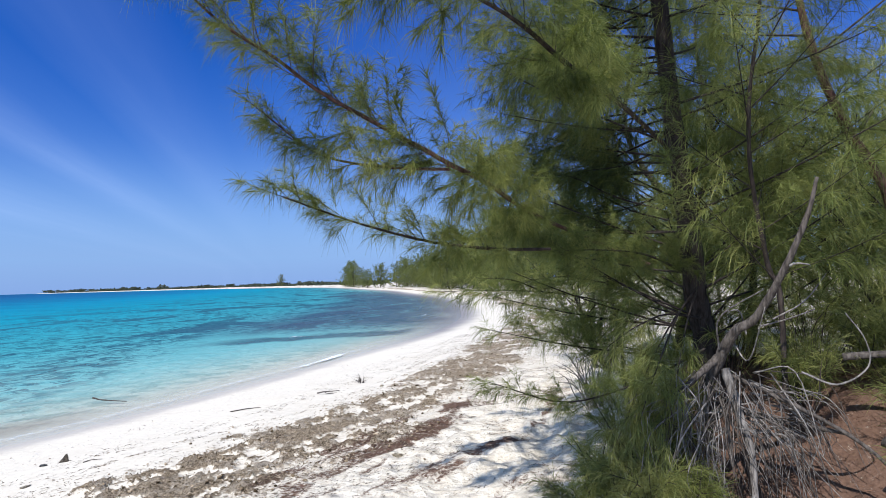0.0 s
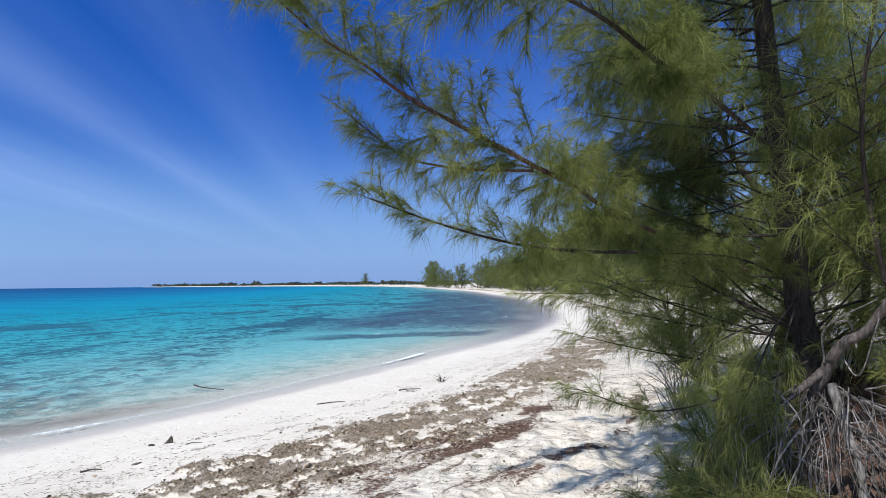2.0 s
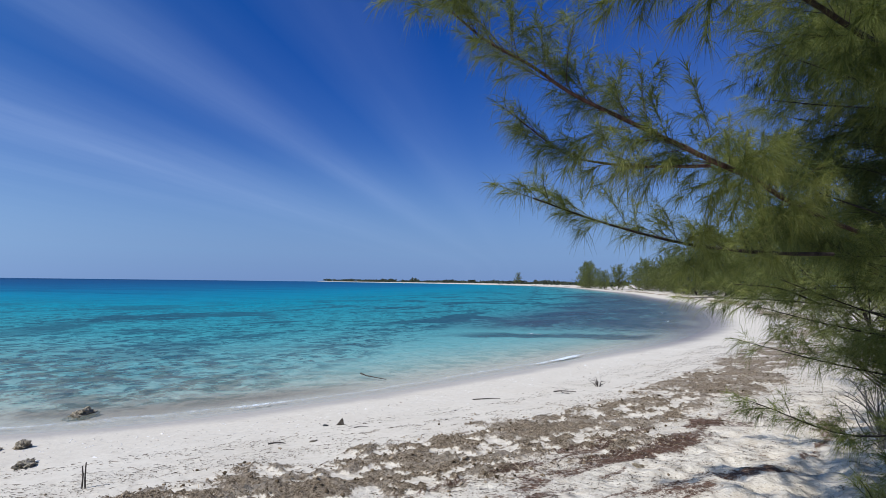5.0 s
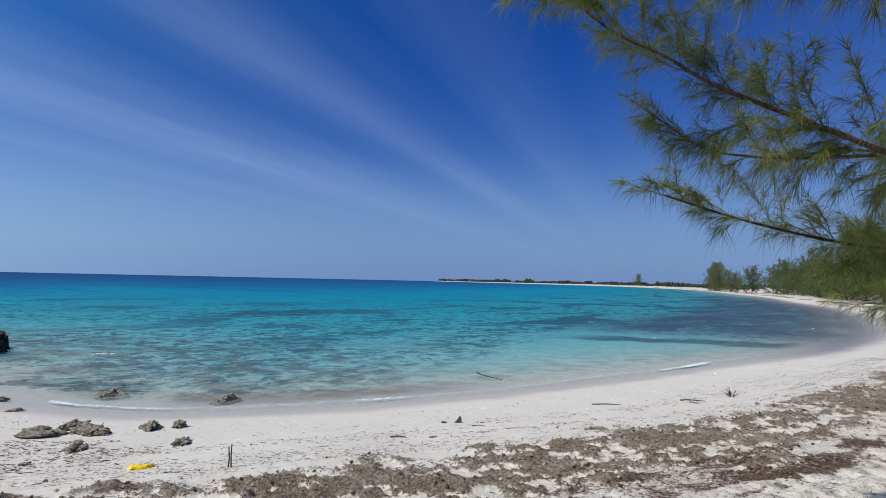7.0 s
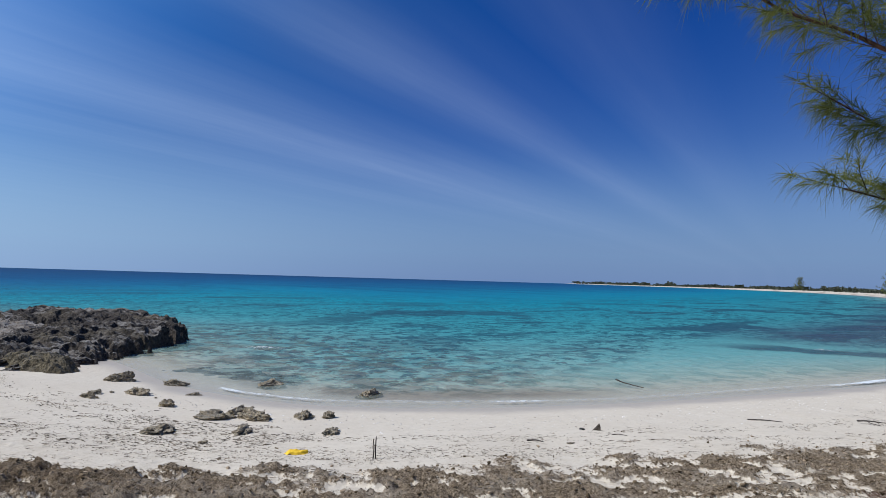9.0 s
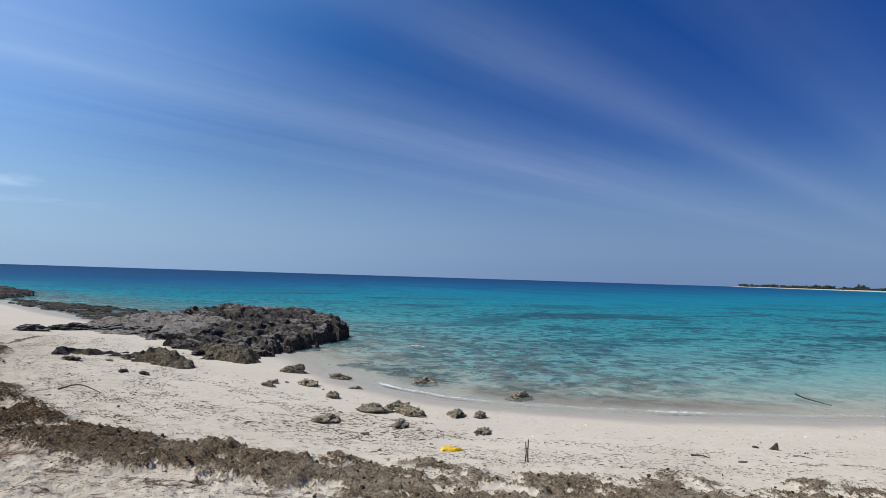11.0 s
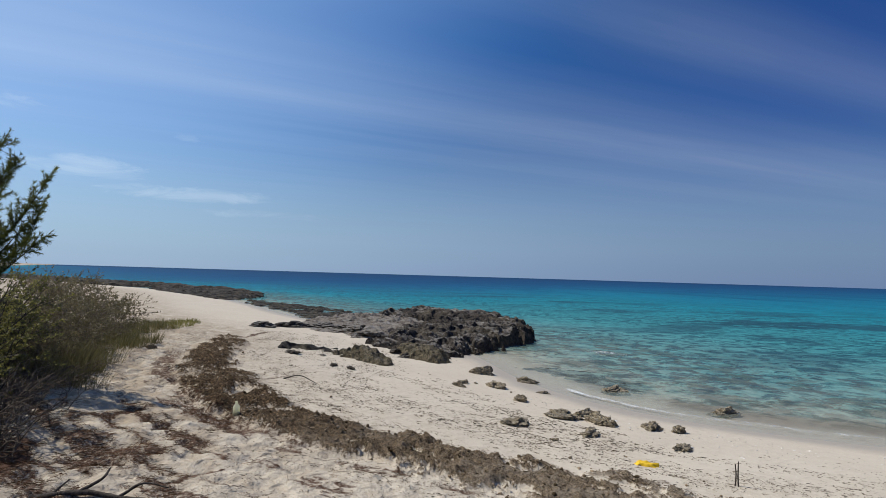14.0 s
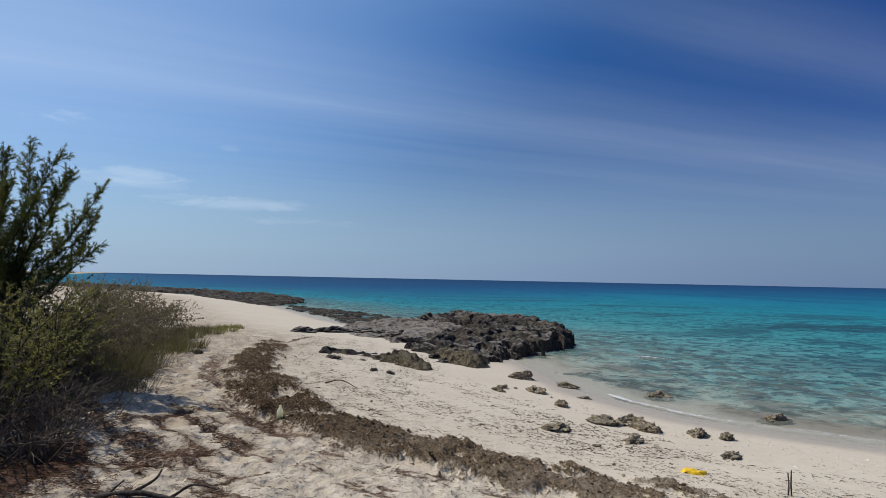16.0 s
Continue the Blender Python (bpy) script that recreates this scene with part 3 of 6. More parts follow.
# ---- the lie of the land ----
SHORE = spline([(-900, -420), (-300, -170), (-120, -78), (-80, -30), (-58, -13), (-44, -6.5), (-33, -2.5), (-26, 0.8), (-21.5, 3.4), (-17.5, 4.3),
                (-13.2, 4.5), (-10.6, 5.3), (-8.8, 6.8), (-7.4, 9.0), (-6.3, 11.3), (-5.0, 14.6), (-3.4, 19.2), (-0.5, 29), (0.9, 44), (-0.6, 76),
                (-7.3, 112), (-27, 204), (-106, 470), (-300, 860), (-760, 1500), (-1500, 2300), (-1750, 2440), (-1650, 2700), (-900, 3900)], 9)
WRACK = spline([(-19, -2.6), (-15.8, -2.75), (-12, -2.5), (-9.2, -1.45), (-7.5, -0.3), (-6.2, 1.0), (-5.3, 2.1), (-4.6, 3.0), (-3.6, 4.5), (-2.6, 6.1),
                (-1.25, 8.5), (0.1, 12.0), (0.9, 15), (2.1, 19.3), (4.2, 28), (6.4, 40)], 8)


def land(x, y):
    """Height, distance inland of the water's edge, way along it, weed cover and litter cover."""
    x, y = np.asarray(x, float), np.asarray(y, float)
    s, along_shore = to_line(x, y, SHORE)
    far = np.hypot(x, y)
    dw, along_wrack = to_line(x, y, WRACK)
    z = np.where(s > 0, 0.075 * np.minimum(s, 8.0) + 0.055 * np.clip(s - 8.0, 0, 3.0), -0.05 * np.minimum(-s, 20) - 0.02 * np.clip(-s - 20, 0, 200))
    # low dune behind the beach
    dune = smooth(s, 13.0, 22.0) * (0.6 + 0.5 * vnoise(x, y, 0.12, 5)) * smooth(far, 3.0, 9.0)
    z = z + dune
    # bank with the roots
    bank = smooth(np.hypot((x - 4.4) / 2.6, (y - 7.0) / 4.0), 1.08, 0.62)
    z = z + 0.75 * bank
    scarp = smooth(s, 10.5, 12.0) * smooth(y, 24, 40) * (0.35 + 0.35 * vnoise(x, y, 0.3, 8))
    z = z + scarp
    near = 1 - smooth(far, 12, 40)
    dry = smooth(s, 1.2, 3.0)
    z = z + near * dry * (0.10 * (fbm(x, y, 0.6, 3, 3) - 0.5) + (0.20 - 0.07 * (1 - smooth(y, -0.5, 2.0))) * smooth(s, 6.5, 9) * (fbm(x, y, 2.4, 4, 4, 0.62) - 0.5)
                          - 0.045 * smooth(s, 6.0, 8.0) * smooth(vnoise(x, y, 0.5, 6) + 0.2 * (1 - smooth(y, -0.5, 2.0)), 0.25, 0.55) * (1 - smooth(cells(x, y, 2.3, 7), 0.16, 0.42)))
    trod = (1 - smooth(y, -0.5, 2.5)) * smooth(s, 5.5, 7.5) * near
    z = z + trod * (0.034 * (cells(x, y, 3.4, 9) - 0.5) + 0.06 * (fbm(x, y, 6.5, 3, 10, 0.65) - 0.5))
    # weed: a heaped line and looser streaks behind it
    t = along_wrack
    wide = (0.66 + 0.64 * smooth(t, 11, 24) - 0.14 * (1 - smooth(t, 3, 7))) * (0.72 + 0.6 * vnoise(t * 0.8, 0 * t, 1.0, 18))
    ragged = dw + (0.5 + 0.5 * smooth(t, 9, 15)) * (fbm(x, y, 2.2, 5, 17, 0.68) - 0.5)
    core = np.exp(-(np.abs(ragged) / wide) ** 2.6)
    lumps = fbm(x, y, 1.5, 4, 11, 0.6)
    broken = smooth(t, 13, 17)
    gaps = 0.40 * fbm(0.75 * t, dw * 2.8, 1.0, 5, 19, 0.7) + 0.60 * fbm(x, y, 4.2, 5, 20, 0.78)
    wrack = np.clip(core * (0.15 + 1.5 * lumps) * (1 - (0.55 + 0.45 * broken) * (1 - smooth(gaps, 0.40, 0.52))), 0, 1) * smooth(t, 0.5, 3.0)
    z = z + near * smooth(wrack, 0.2, 0.8) * ((1 - 0.72 * broken) * (0.16 * fbm(x, y, 1.6, 3, 13, 0.6) + 0.06 * (0.55 - cells(x, y, 4.2, 14))) + 0.065 * (0.55 - cells(x, y, 9.0, 15)) + 0.085 * (fbm(x, y, 11, 3, 16, 0.7) - 0.42))
    lines = sum(np.exp(-((dw + o + 0.22 * (fbm(x, y, 0.5, 2, 40 + i) - 0.5)) / 0.07) ** 2) * smooth(fbm(x, y, 1.1, 3, 50 + i), 0.45, 0.6)
                for i, o in enumerate((0.95, 1.4, 2.0, 2.6)))
    wrack = np.clip(wrack + 0.42 * lines * smooth(t, 2, 5) * smooth(fbm(x, y, 6, 3, 77), 0.42, 0.62), 0, 1)
    stripe = fbm(0.30 * t + 3.0, dw * 3.6 + 0.22 * t, 1.0, 4, 21, 0.65) * 0.75 + fbm(x, y, 2.4, 4, 23, 0.65) * 0.4
    west = 1 - smooth(y, -0.5, 2.0)
    litter = smooth(stripe + 0.055 * west, 0.55, 0.72) * smooth(dw, 0.2, 0.7) * (1 - smooth(dw, 3.0, 4.4)) * (1 - smooth(far, 9 + 4 * west, 12 + 5 * west))
    # needle litter on the bank, widened to put its shade into the ground colour
    under = smooth(np.hypot((x - 3.0) / 1.7, (y - 5.0) / 1.9) + 0.5 * (fbm(x, y, 2.0, 3, 72) - 0.4), 1.0, 0.8)
    under = np.maximum(under, smooth(np.hypot((x + 5.5) / 1.2, (y + 3.2) / 0.66) + 0.8 * (fbm(x, y, 2.5, 4, 71) - 0.3), 1.2, 0.75))
    # weed patches; the first four also put the tree's shade into the colour
    for cx, cy, rx, ry, turn in ((-0.3, 7.4, 0.9, 0.28, 1.05), (-0.75, 6.5, 0.7, 0.2, 0.9), (0.35, 6.3, 0.75, 0.3, 0.7), (0.1, 8.9, 1.0, 0.3, 1.2), (-5.6, -1.3, 0.7, 0.09, 2.4), (-6.3, -1.9, 0.8, 0.11, 2.6), (-8.3, -2.5, 0.9, 0.12, 2.8), (-18.3, -2.4, 1.9, 0.16, 2.95), (-20.8, -1.6, 1.2, 0.13, 2.6), (-11.5, -1.0, 1.5, 0.07, 2.45), (-10.2, -0.2, 1.6, 0.06, 2.4)):
        ax, ay = (x - cx) * math.cos(turn) + (y - cy) * math.sin(turn), (y - cy) * math.cos(turn) - (x - cx) * math.sin(turn)
        under = np.maximum(under, 0.9 * smooth(np.hypot(ax / rx, ay / ry) + 1.5 * (fbm(x, y, 2.2, 4, 73, 0.65) - 0.35), 1.1, 0.55))
    litter = np.clip(np.maximum(litter * 0.8, under), 0, 1)
    # tide lines on the far beach
    rows_far = np.exp(-((s - 5.2 - 1.5 * (fbm(x, y, 0.06, 3, 81) - 0.5)) / 1.5) ** 2) + 0.8 * np.exp(-((s - 8.6) / 0.9) ** 2)
    wrack = np.maximum(wrack, 0.85 * np.clip(rows_far, 0, 1) * smooth(y, 32, 46) * smooth(fbm(x, y * 0.35, 0.5, 4, 82, 0.65), 0.36, 0.52))
    return z, s, along_shore, wrack, litter, smooth(t, 10.5, 16.0)


def polar(radii, angles, inner_cap=False):
    r, a = np.meshgrid(radii, angles, indexing="ij")
    x, y = -np.sin(a) * r, np.cos(a) * r
    nr, na = len(radii), len(angles)
    i, j = np.meshgrid(np.arange(nr - 1), np.arange(na), indexing="ij")
    k = (j + 1) % na
    f = np.stack([i * na + j, i * na + k, (i + 1) * na + k, (i + 1) * na + j], -1).reshape(-1, 4)
    return x.ravel(), y.ravel(), f


ANGLES = np.radians(np.r_[np.linspace(-48, 128, 620), np.linspace(128, 312, 70)[1:-1]])


def build_ground():
    radii = np.r_[0.0, 0.3, np.geomspace(0.6, 4.0, 22)[:-1], np.geomspace(4.0, 26, 300)[:-1], np.geomspace(26, 4800, 130)]
    x, y, f = polar(radii, ANGLES)
    z, s, _, wrack, litter, broken = land(x, y)
    me = mesh_of("ground", np.stack([x, y, z], 1), f, SAND, {"inland": s, "wrack": wrack, "litter": litter, "bleached": broken}, True)
    tagged(new("ground", me), "pale coral sand beach shelving into clear shallow water", "beach", kind="structure")


def build_sea():
    radii = np.r_[0.5, np.geomspace(6, 60, 150)[:-1], np.geomspace(60, 4900, 120)]
    x, y, f = polar(radii, ANGLES)
    _, s, u, _, _, _ = land(x, y)
    off = -s
    wave = 0.05 * (fbm(x * 0.6, y, 0.8, 3, 60) - 0.5) * smooth(off, 0.3, 5) * (1 - smooth(np.hypot(x, y), 60, 200))
    z = 0.02 + wave
    keep = (off[f] > -3.0).any(1)
    used = np.unique(f[keep])
    remap = np.full(len(x), -1)
    remap[used] = np.arange(len(used))
    me = mesh_of("sea", np.stack([x, y, z], 1)[used], remap[f[keep]], WATER, {"offshore": off[used], "along": u[used]}, True)
    ob = tagged(new("sea", me), "clear turquoise sea turning deep blue offshore", "sea", kind="structure")
    ob.visible_shadow = False


build_ground()
build_sea()


def ground_z(x, y):
    return float(land(np.array([x]), np.array([y]))[0][0])


# ---- rocks ----


def inside(x, y, line):
    odd = np.zeros(np.shape(x), bool)
    for (ax, ay), (bx, by) in zip(line[:-1], line[1:]):
        if ay != by:
            odd ^= ((ay > y) != (by > y)) & (x < (bx - ax) * (y - ay) / (by - ay) + ax)
    return odd


def ledge(parent, outline, top, cell, seed, lie=lambda x, y: 1.0, rough=1.0, ragged=1.0, foot=-0.6, mat=None):
    """A pitted limestone ledge: flat-topped, ragged at the rim, with steep sides."""
    o = np.array(parent.location)
    line = spline(outline + outline[:1], 6)
    lo, hi = line.min(0) - 1.2, line.max(0) + 1.2
    nx, ny = int((hi[0] - lo[0]) / cell), int((hi[1] - lo[1]) / cell)
    gx, gy = np.meshgrid(np.linspace(lo[0], hi[0], nx), np.linspace(lo[1], hi[1], ny), indexing="ij")
    d = np.abs(to_line(gx, gy, line)[0]) * np.where(inside(gx, gy, line), 1, -1)
    d = d + ragged * (1.5 * (fbm(gx, gy, 0.55, 5, seed, 0.68) - 0.5) + 0.9 * (ridged(gx, gy, 1.5, 4, seed + 3) - 0.55))
    body = smooth(d, -0.42, 0.22)
    steps = fbm(gx, gy, 0.45, 4, seed + 7, 0.62)
    slope = top * (0.70 + 0.30 * smooth(d, 0.05, 0.7)) * (0.72 + 0.5 * smooth(steps, 0.36, 0.62)) * lie(gx, gy)
    pitted = 0.34 * (ridged(gx, gy, 1.1, 5, seed + 5) - 0.62) + 0.22 * (fbm(gx, gy, 2.2, 5, seed + 8, 0.75) - 0.5) + 0.13 * (0.5 - cells(gx, gy, 4.2, seed + 9)) + 0.16 * (ridged(gx, gy, 4.6, 3, seed + 15) - 0.6)
    z = foot + body * (slope - foot + rough * (pitted - 0.20 * smooth(vnoise(gx, gy, 2.6, seed + 10), 0.6, 0.8)))
    jx = gx + 0.6 * cell * (vnoise(gx, gy, 3, seed + 11) - 0.5) - 0.35 * body * (fbm(gx, gy, 1.7, 3, seed + 12) - 0.5)
    jy = gy + 0.6 * cell * (vnoise(gx, gy, 3, seed + 13) - 0.5) - 0.35 * body * (fbm(gx, gy, 1.7, 3, seed + 14) - 0.5)
    i, j = np.meshgrid(np.arange(nx - 1), np.arange(ny - 1), indexing="ij")
    f = np.stack([i * ny + j, (i + 1) * ny + j, (i + 1) * ny + j + 1, i * ny + j + 1], -1).reshape(-1, 4)
    f = f[(body.ravel()[f] > 0.01).any(1)]
    used = np.unique(f)
    remap = np.full(nx * ny, -1)
    remap[used] = np.arange(len(used))
    v = np.stack([jx, jy, z], -1).reshape(-1, 3)[used] - o
    part("ledge", mesh_of("ledge", v, remap[f], mat or IRONSHORE, None, False), parent)


def rock_shelves():
    shelf = thing("rock_shelf", (-22, 3, 0), "dark pitted limestone shelf running from the sand into the sea", "rock")
    ledge(shelf, [(-15.6, 2.3), (-16.6, 1.3), (-18.6, 1.4), (-21.5, 2.4), (-25, 4.6), (-25.5, 7.7), (-22.8, 7.5), (-20.9, 6.9), (-18.8, 5.3), (-16.8, 3.5)], 0.50, 0.06, 101,
          lambda x, y: 0.50 + 0.5 * smooth(-x, 15.5, 20.5), 0.85)
    ledge(shelf, [(-25.0, 6.6), (-28, 4.9), (-31, 2.5), (-33.5, 3.2), (-31.5, 7.4), (-27, 8.2)], 0.46, 0.09, 111, rough=0.8)
    ledge(shelf, [(-19.6, 1.2), (-24, 3.0), (-28, 4.8), (-31.5, 2.2), (-29.5, -0.6), (-24, -1.4), (-21, -0.4)], 0.24, 0.075, 121, rough=0.6, foot=-0.3, mat=PALEROCK)
    ledge(shelf, [(-15.1, 5.1), (-13.0, 6.2), (-12.6, 6.9), (-13.6, 6.7), (-14.9, 5.9)], -0.02, 0.05, 123, rough=0.30, ragged=1.0, foot=-0.3, mat=BLACKROCK)
    ledge(shelf, [(-30, 0.6), (-33, 2.4), (-38.5, -0.6), (-47, -5.6), (-44, -6.4), (-36, -3.2), (-30, -1.2)], 0.05, 0.12, 126, rough=0.6, mat=BLACKROCK)
    foot = thing("rock_shelf", (-16, 2, 0), "olive brown crumbling limestone at the foot of the shelf", "rock")
    ledge(foot, [(-15.0, 2.4), (-15.8, 1.8), (-16.8, 1.6), (-17.0, 2.2), (-16.0, 2.8), (-15.2, 2.9)], 0.40, 0.05, 128, rough=0.7, ragged=0.4, foot=-0.2, mat=OLIVEROCK)
    slab = thing("rock_slab", (-15.9, -0.8, 0.3), "flat dark limestone slab bedded in the sand", "rock", "slabs in the sand")
    ledge(slab, [(-15.3, -1.8), (-16.1, -1.7), (-16.5, -0.6), (-16.2, 0.3), (-15.5, 0.0), (-15.4, -0.9)], 0.56, 0.04, 141, rough=0.45, ragged=0.35, foot=0.2, mat=BLACKROCK)
    slab = thing("rock_slab", (-15.0, 0.5, 0.3), "broken olive brown limestone clump on the sand", "rock", "slabs in the sand")
    ledge(slab, [(-15.9, 0.25), (-15.0, 0.75), (-14.1, 1.2), (-13.9, 0.8), (-14.5, 0.3), (-15.4, 0.0)], 0.58, 0.035, 145, rough=0.85, ragged=0.7, foot=0.2, mat=OLIVEROCK)
    point = thing("rock_point", (-70, -15, 0), "long low dark limestone point beyond the sand", "rock")
    ledge(point, [(-47, -7.8), (-55.5, -6.4), (-70, -10.5), (-78, -18), (-66, -19), (-50, -11)], 0.16, 0.20, 131, rough=0.75, mat=BLACKROCK)
    ledge(point, [(-70, -11.5), (-92, -30), (-122, -62), (-112, -66), (-84, -38), (-72, -20)], 0.30, 0.40, 136, rough=0.9, mat=BLACKROCK)


rock_shelves()


def boulder(at, size, seed, flat=0.6, mat=None, label="rough pitted grey-brown rock lying on the sand"):
    rng = np.random.default_rng(seed)
    bm = bmesh.new()
    bmesh.ops.create_icosphere(bm, subdivisions=4, radius=1.0)
    off = Vector(rng.uniform(-50, 50, 3))
    sx, sy = size * rng.uniform(0.9, 1.3), size * rng.uniform(0.45, 0.75)
    for v in bm.verts:
        n = v.co.normalized()
        k = 0.86 + 0.42 * noise.fractal(n * 1.4 + off, 0.9, 2.0, 4) - 0.26 * abs(noise.fractal(n * 3.4 + off, 0.8, 2.1, 4)) + 0.10 * noise.noise(n * 9 + off)
        k = max(k, 0.42)
        v.co = Vector((n.x * sx * k, n.y * sy * k, n.z * size * flat * k))
    me = bpy.data.meshes.new("beach_rock")
    bm.to_mesh(me)
    bm.free()
    me.materials.append(mat or BEACHROCK)
    ob = new("beach_rock", me)
    ob.location = (at[0], at[1], ground_z(*at) + size * flat * 0.12)
    ob.rotation_euler = (0, 0, rng.uniform(0, 6.28))
    return tagged(ob, label, "rock", "rocks on the beach")

# ---- trees ----


def twigs_along(rng, limb, start, spacing, length, spread=0.9, up=0.25):
    """Side twigs from a limb: a list of short curved paths."""
    seg = np.diff(limb, axis=0)
    cum = np.r_[0, np.cumsum(np.linalg.norm(seg, axis=1))]
    out = []
    d = start * cum[-1]
    while d < cum[-1]:
        i = min(int(np.searchsorted(cum, d)) - 1, len(seg) - 1)
        i = max(i, 0)
        p = limb[i] + seg[i] * ((d - cum[i]) / (cum[i + 1] - cum[i] + 1e-9))
        tan = seg[i] / (np.linalg.norm(seg[i]) + 1e-9)
        r = rng.normal(size=3)
        r -= tan * (r @ tan)
        r /= np.linalg.norm(r) + 1e-9
        way = tan * rng.uniform(0.45, 1.0) + r * spread * rng.uniform(0.5, 1.0) + np.array([0, 0, up])
        way /= np.linalg.norm(way)
        ln = length * rng.uniform(0.45, 1.1) * (1.0 - 0.35 * d / cum[-1])
        t = np.linspace(0, 1, 5)[:, None]
        bend = rng.normal(size=3) * 0.12
        out.append(p + way * ln * t + (bend + np.array([0, 0, -0.12])) * ln * t ** 2)
        d += spacing * rng.uniform(0.5, 1.5)
    t = np.linspace(0, 1, 5)[:, None]
    tip = limb[-1] - limb[-2]
    tip = tip / (np.linalg.norm(tip) + 1e-9)
    out.append(limb[-1] + tip * length * 0.5 * t)
    return out


def needles_on(rng, twigs, per_metre, length, width, droop, segs=2, first=0.1, brush=0.48):
    base, way = [], []
    for tw in twigs:
        seg = np.diff(tw, axis=0)
        ln = np.linalg.norm(seg, axis=1).sum()
        n = max(3, int(per_metre * ln))
        t = first + (1 - first) * np.sqrt(rng.uniform(0, 1, n))
        i = np.minimum((t * len(seg)).astype(int), len(seg) - 1)
        base.append(tw[i] + seg[i] * (t * len(seg) - i)[:, None])
        tan = seg[i] / (np.linalg.norm(seg[i], axis=1)[:, None] + 1e-9)
        r = rng.normal(size=(n, 3))
        way.append(tan * rng.uniform(0.45, 1.0, n)[:, None] + brush * r)
    base, way = np.vstack(base), np.vstack(way)
    n = len(base)
    return strands(rng, base, way, length * rng.uniform(0.55, 1.15, n), width, droop * rng.uniform(0.4, 1.5, n), segs)


def limb_shapes(rng, limb, r0, r1, twig_len, spacing, per_metre, needle, width, droop, start, segs, up, spread, fine, wooden=True):
    """Wood and needles of one limb: side shoots, their twigs if fine, and needles on all."""
    radii = np.linspace(r0, r1, len(limb))
    tw = twigs_along(rng, limb, start, spacing, twig_len, spread, up)
    wood = [tube(limb, radii, 7 if r0 > 0.008 and wooden else 4, rng, 0.12)]
    wood += [tube(t[::2], np.linspace(min(max(r1 * 0.55, 0.0022), 0.004), 0.0012, len(t[::2])), 3) for t in tw] if wooden else []
    if fine:
        more = []
        for t in tw:
            more += twigs_along(rng, t, 0.2, fine, twig_len * 0.42, 0.8, 0.08)
        tw = tw + more
    return wood, needles_on(rng, tw, per_metre, needle, width, droop, segs)


def add_limb(tree, rng, path, r0, r1, twig_len, spacing, per_metre, needle, width, droop=0.55, start=0.2, steps=5, bark=None, leaf=None, segs=2, up=0.25, spread=0.9, fine=0.0):
    """One limb of a tree: wood and, under it, its foliage. path is in the world."""
    limb = spline(np.array(path, float) - np.array(tree.location), steps)
    wood, leaves = limb_shapes(rng, limb, r0, r1, twig_len, spacing, per_metre, needle, width, droop, start, segs, up, spread, fine)
    v, f = join(wood)
    ob = part("limb", mesh_of("limb", v, f, bark or BARK, None, True), tree)
    part("foliage", mesh_of("foliage", *leaves, leaf or NEEDLE), ob)


def grow(tree, rng, base, height, n_limbs, reach, trunk_r, twig_len, spacing, per_metre, needle, width, low=0.1, lean=(0, 0), bark=None, leaf=None, segs=2, rise=0.55, droop=0.55, fine=0.0, curl=0.18, up=0.25, wooden=True):
    """A whole young casuarina from its foot: trunk with limbs all round, and a wispy crown."""
    o = np.array(tree.location)
    base = np.array(base, float)
    top = base + np.array([lean[0], lean[1], height])
    mids = [base + (top - base) * t + np.array([rng.normal() * 0.04 * height, rng.normal() * 0.04 * height, 0]) * math.sin(3.14 * t) for t in (0.25, 0.5, 0.75)]
    path = spline([base, *mids, top], 6) - o
    trunk = [tube(path, np.linspace(trunk_r, trunk_r * 0.12, len(path)), 8, rng, 0.1)]
    crown = []
    turn = rng.uniform(0, 6.28)
    for k in range(n_limbs):
        t = low + (0.97 - low) * (k + rng.uniform(0, 0.8)) / n_limbs
        p = path[min(int(t * (len(path) - 1)), len(path) - 1)]
        turn += 2.4 + rng.normal() * 0.3
        ln = reach * (1.0 - 0.72 * t) * rng.uniform(0.7, 1.2)
        tilt = rise * rng.uniform(0.6, 1.3) + 0.5 * t
        d = np.array([math.cos(turn), math.sin(turn), tilt])
        d /= np.linalg.norm(d)
        pts = [p + d * ln * s + np.array([0, 0, curl * ln * s * s]) for s in (0, 0.35, 0.7, 1.0)]
        wood, leaves = limb_shapes(rng, spline(pts, 3), trunk_r * 0.35 * (1 - 0.6 * t), 0.004, twig_len * (1 - 0.3 * t), spacing, per_metre, needle, width, droop, 0.12, segs, up, 0.9, fine, wooden)
        trunk += wood
        crown.append(leaves)
    wood, leaves = limb_shapes(rng, path[-8:], 0.006, 0.003, twig_len * 0.7, spacing, per_metre, needle, width, droop, 0.0, segs, up, 0.9, fine)
    crown.append(leaves)
    part("trunk", mesh_of("trunk", *join(trunk), bark or BARK, None, True), tree)
    part("crown", mesh_of("crown", *join(crown), leaf or NEEDLE), tree)


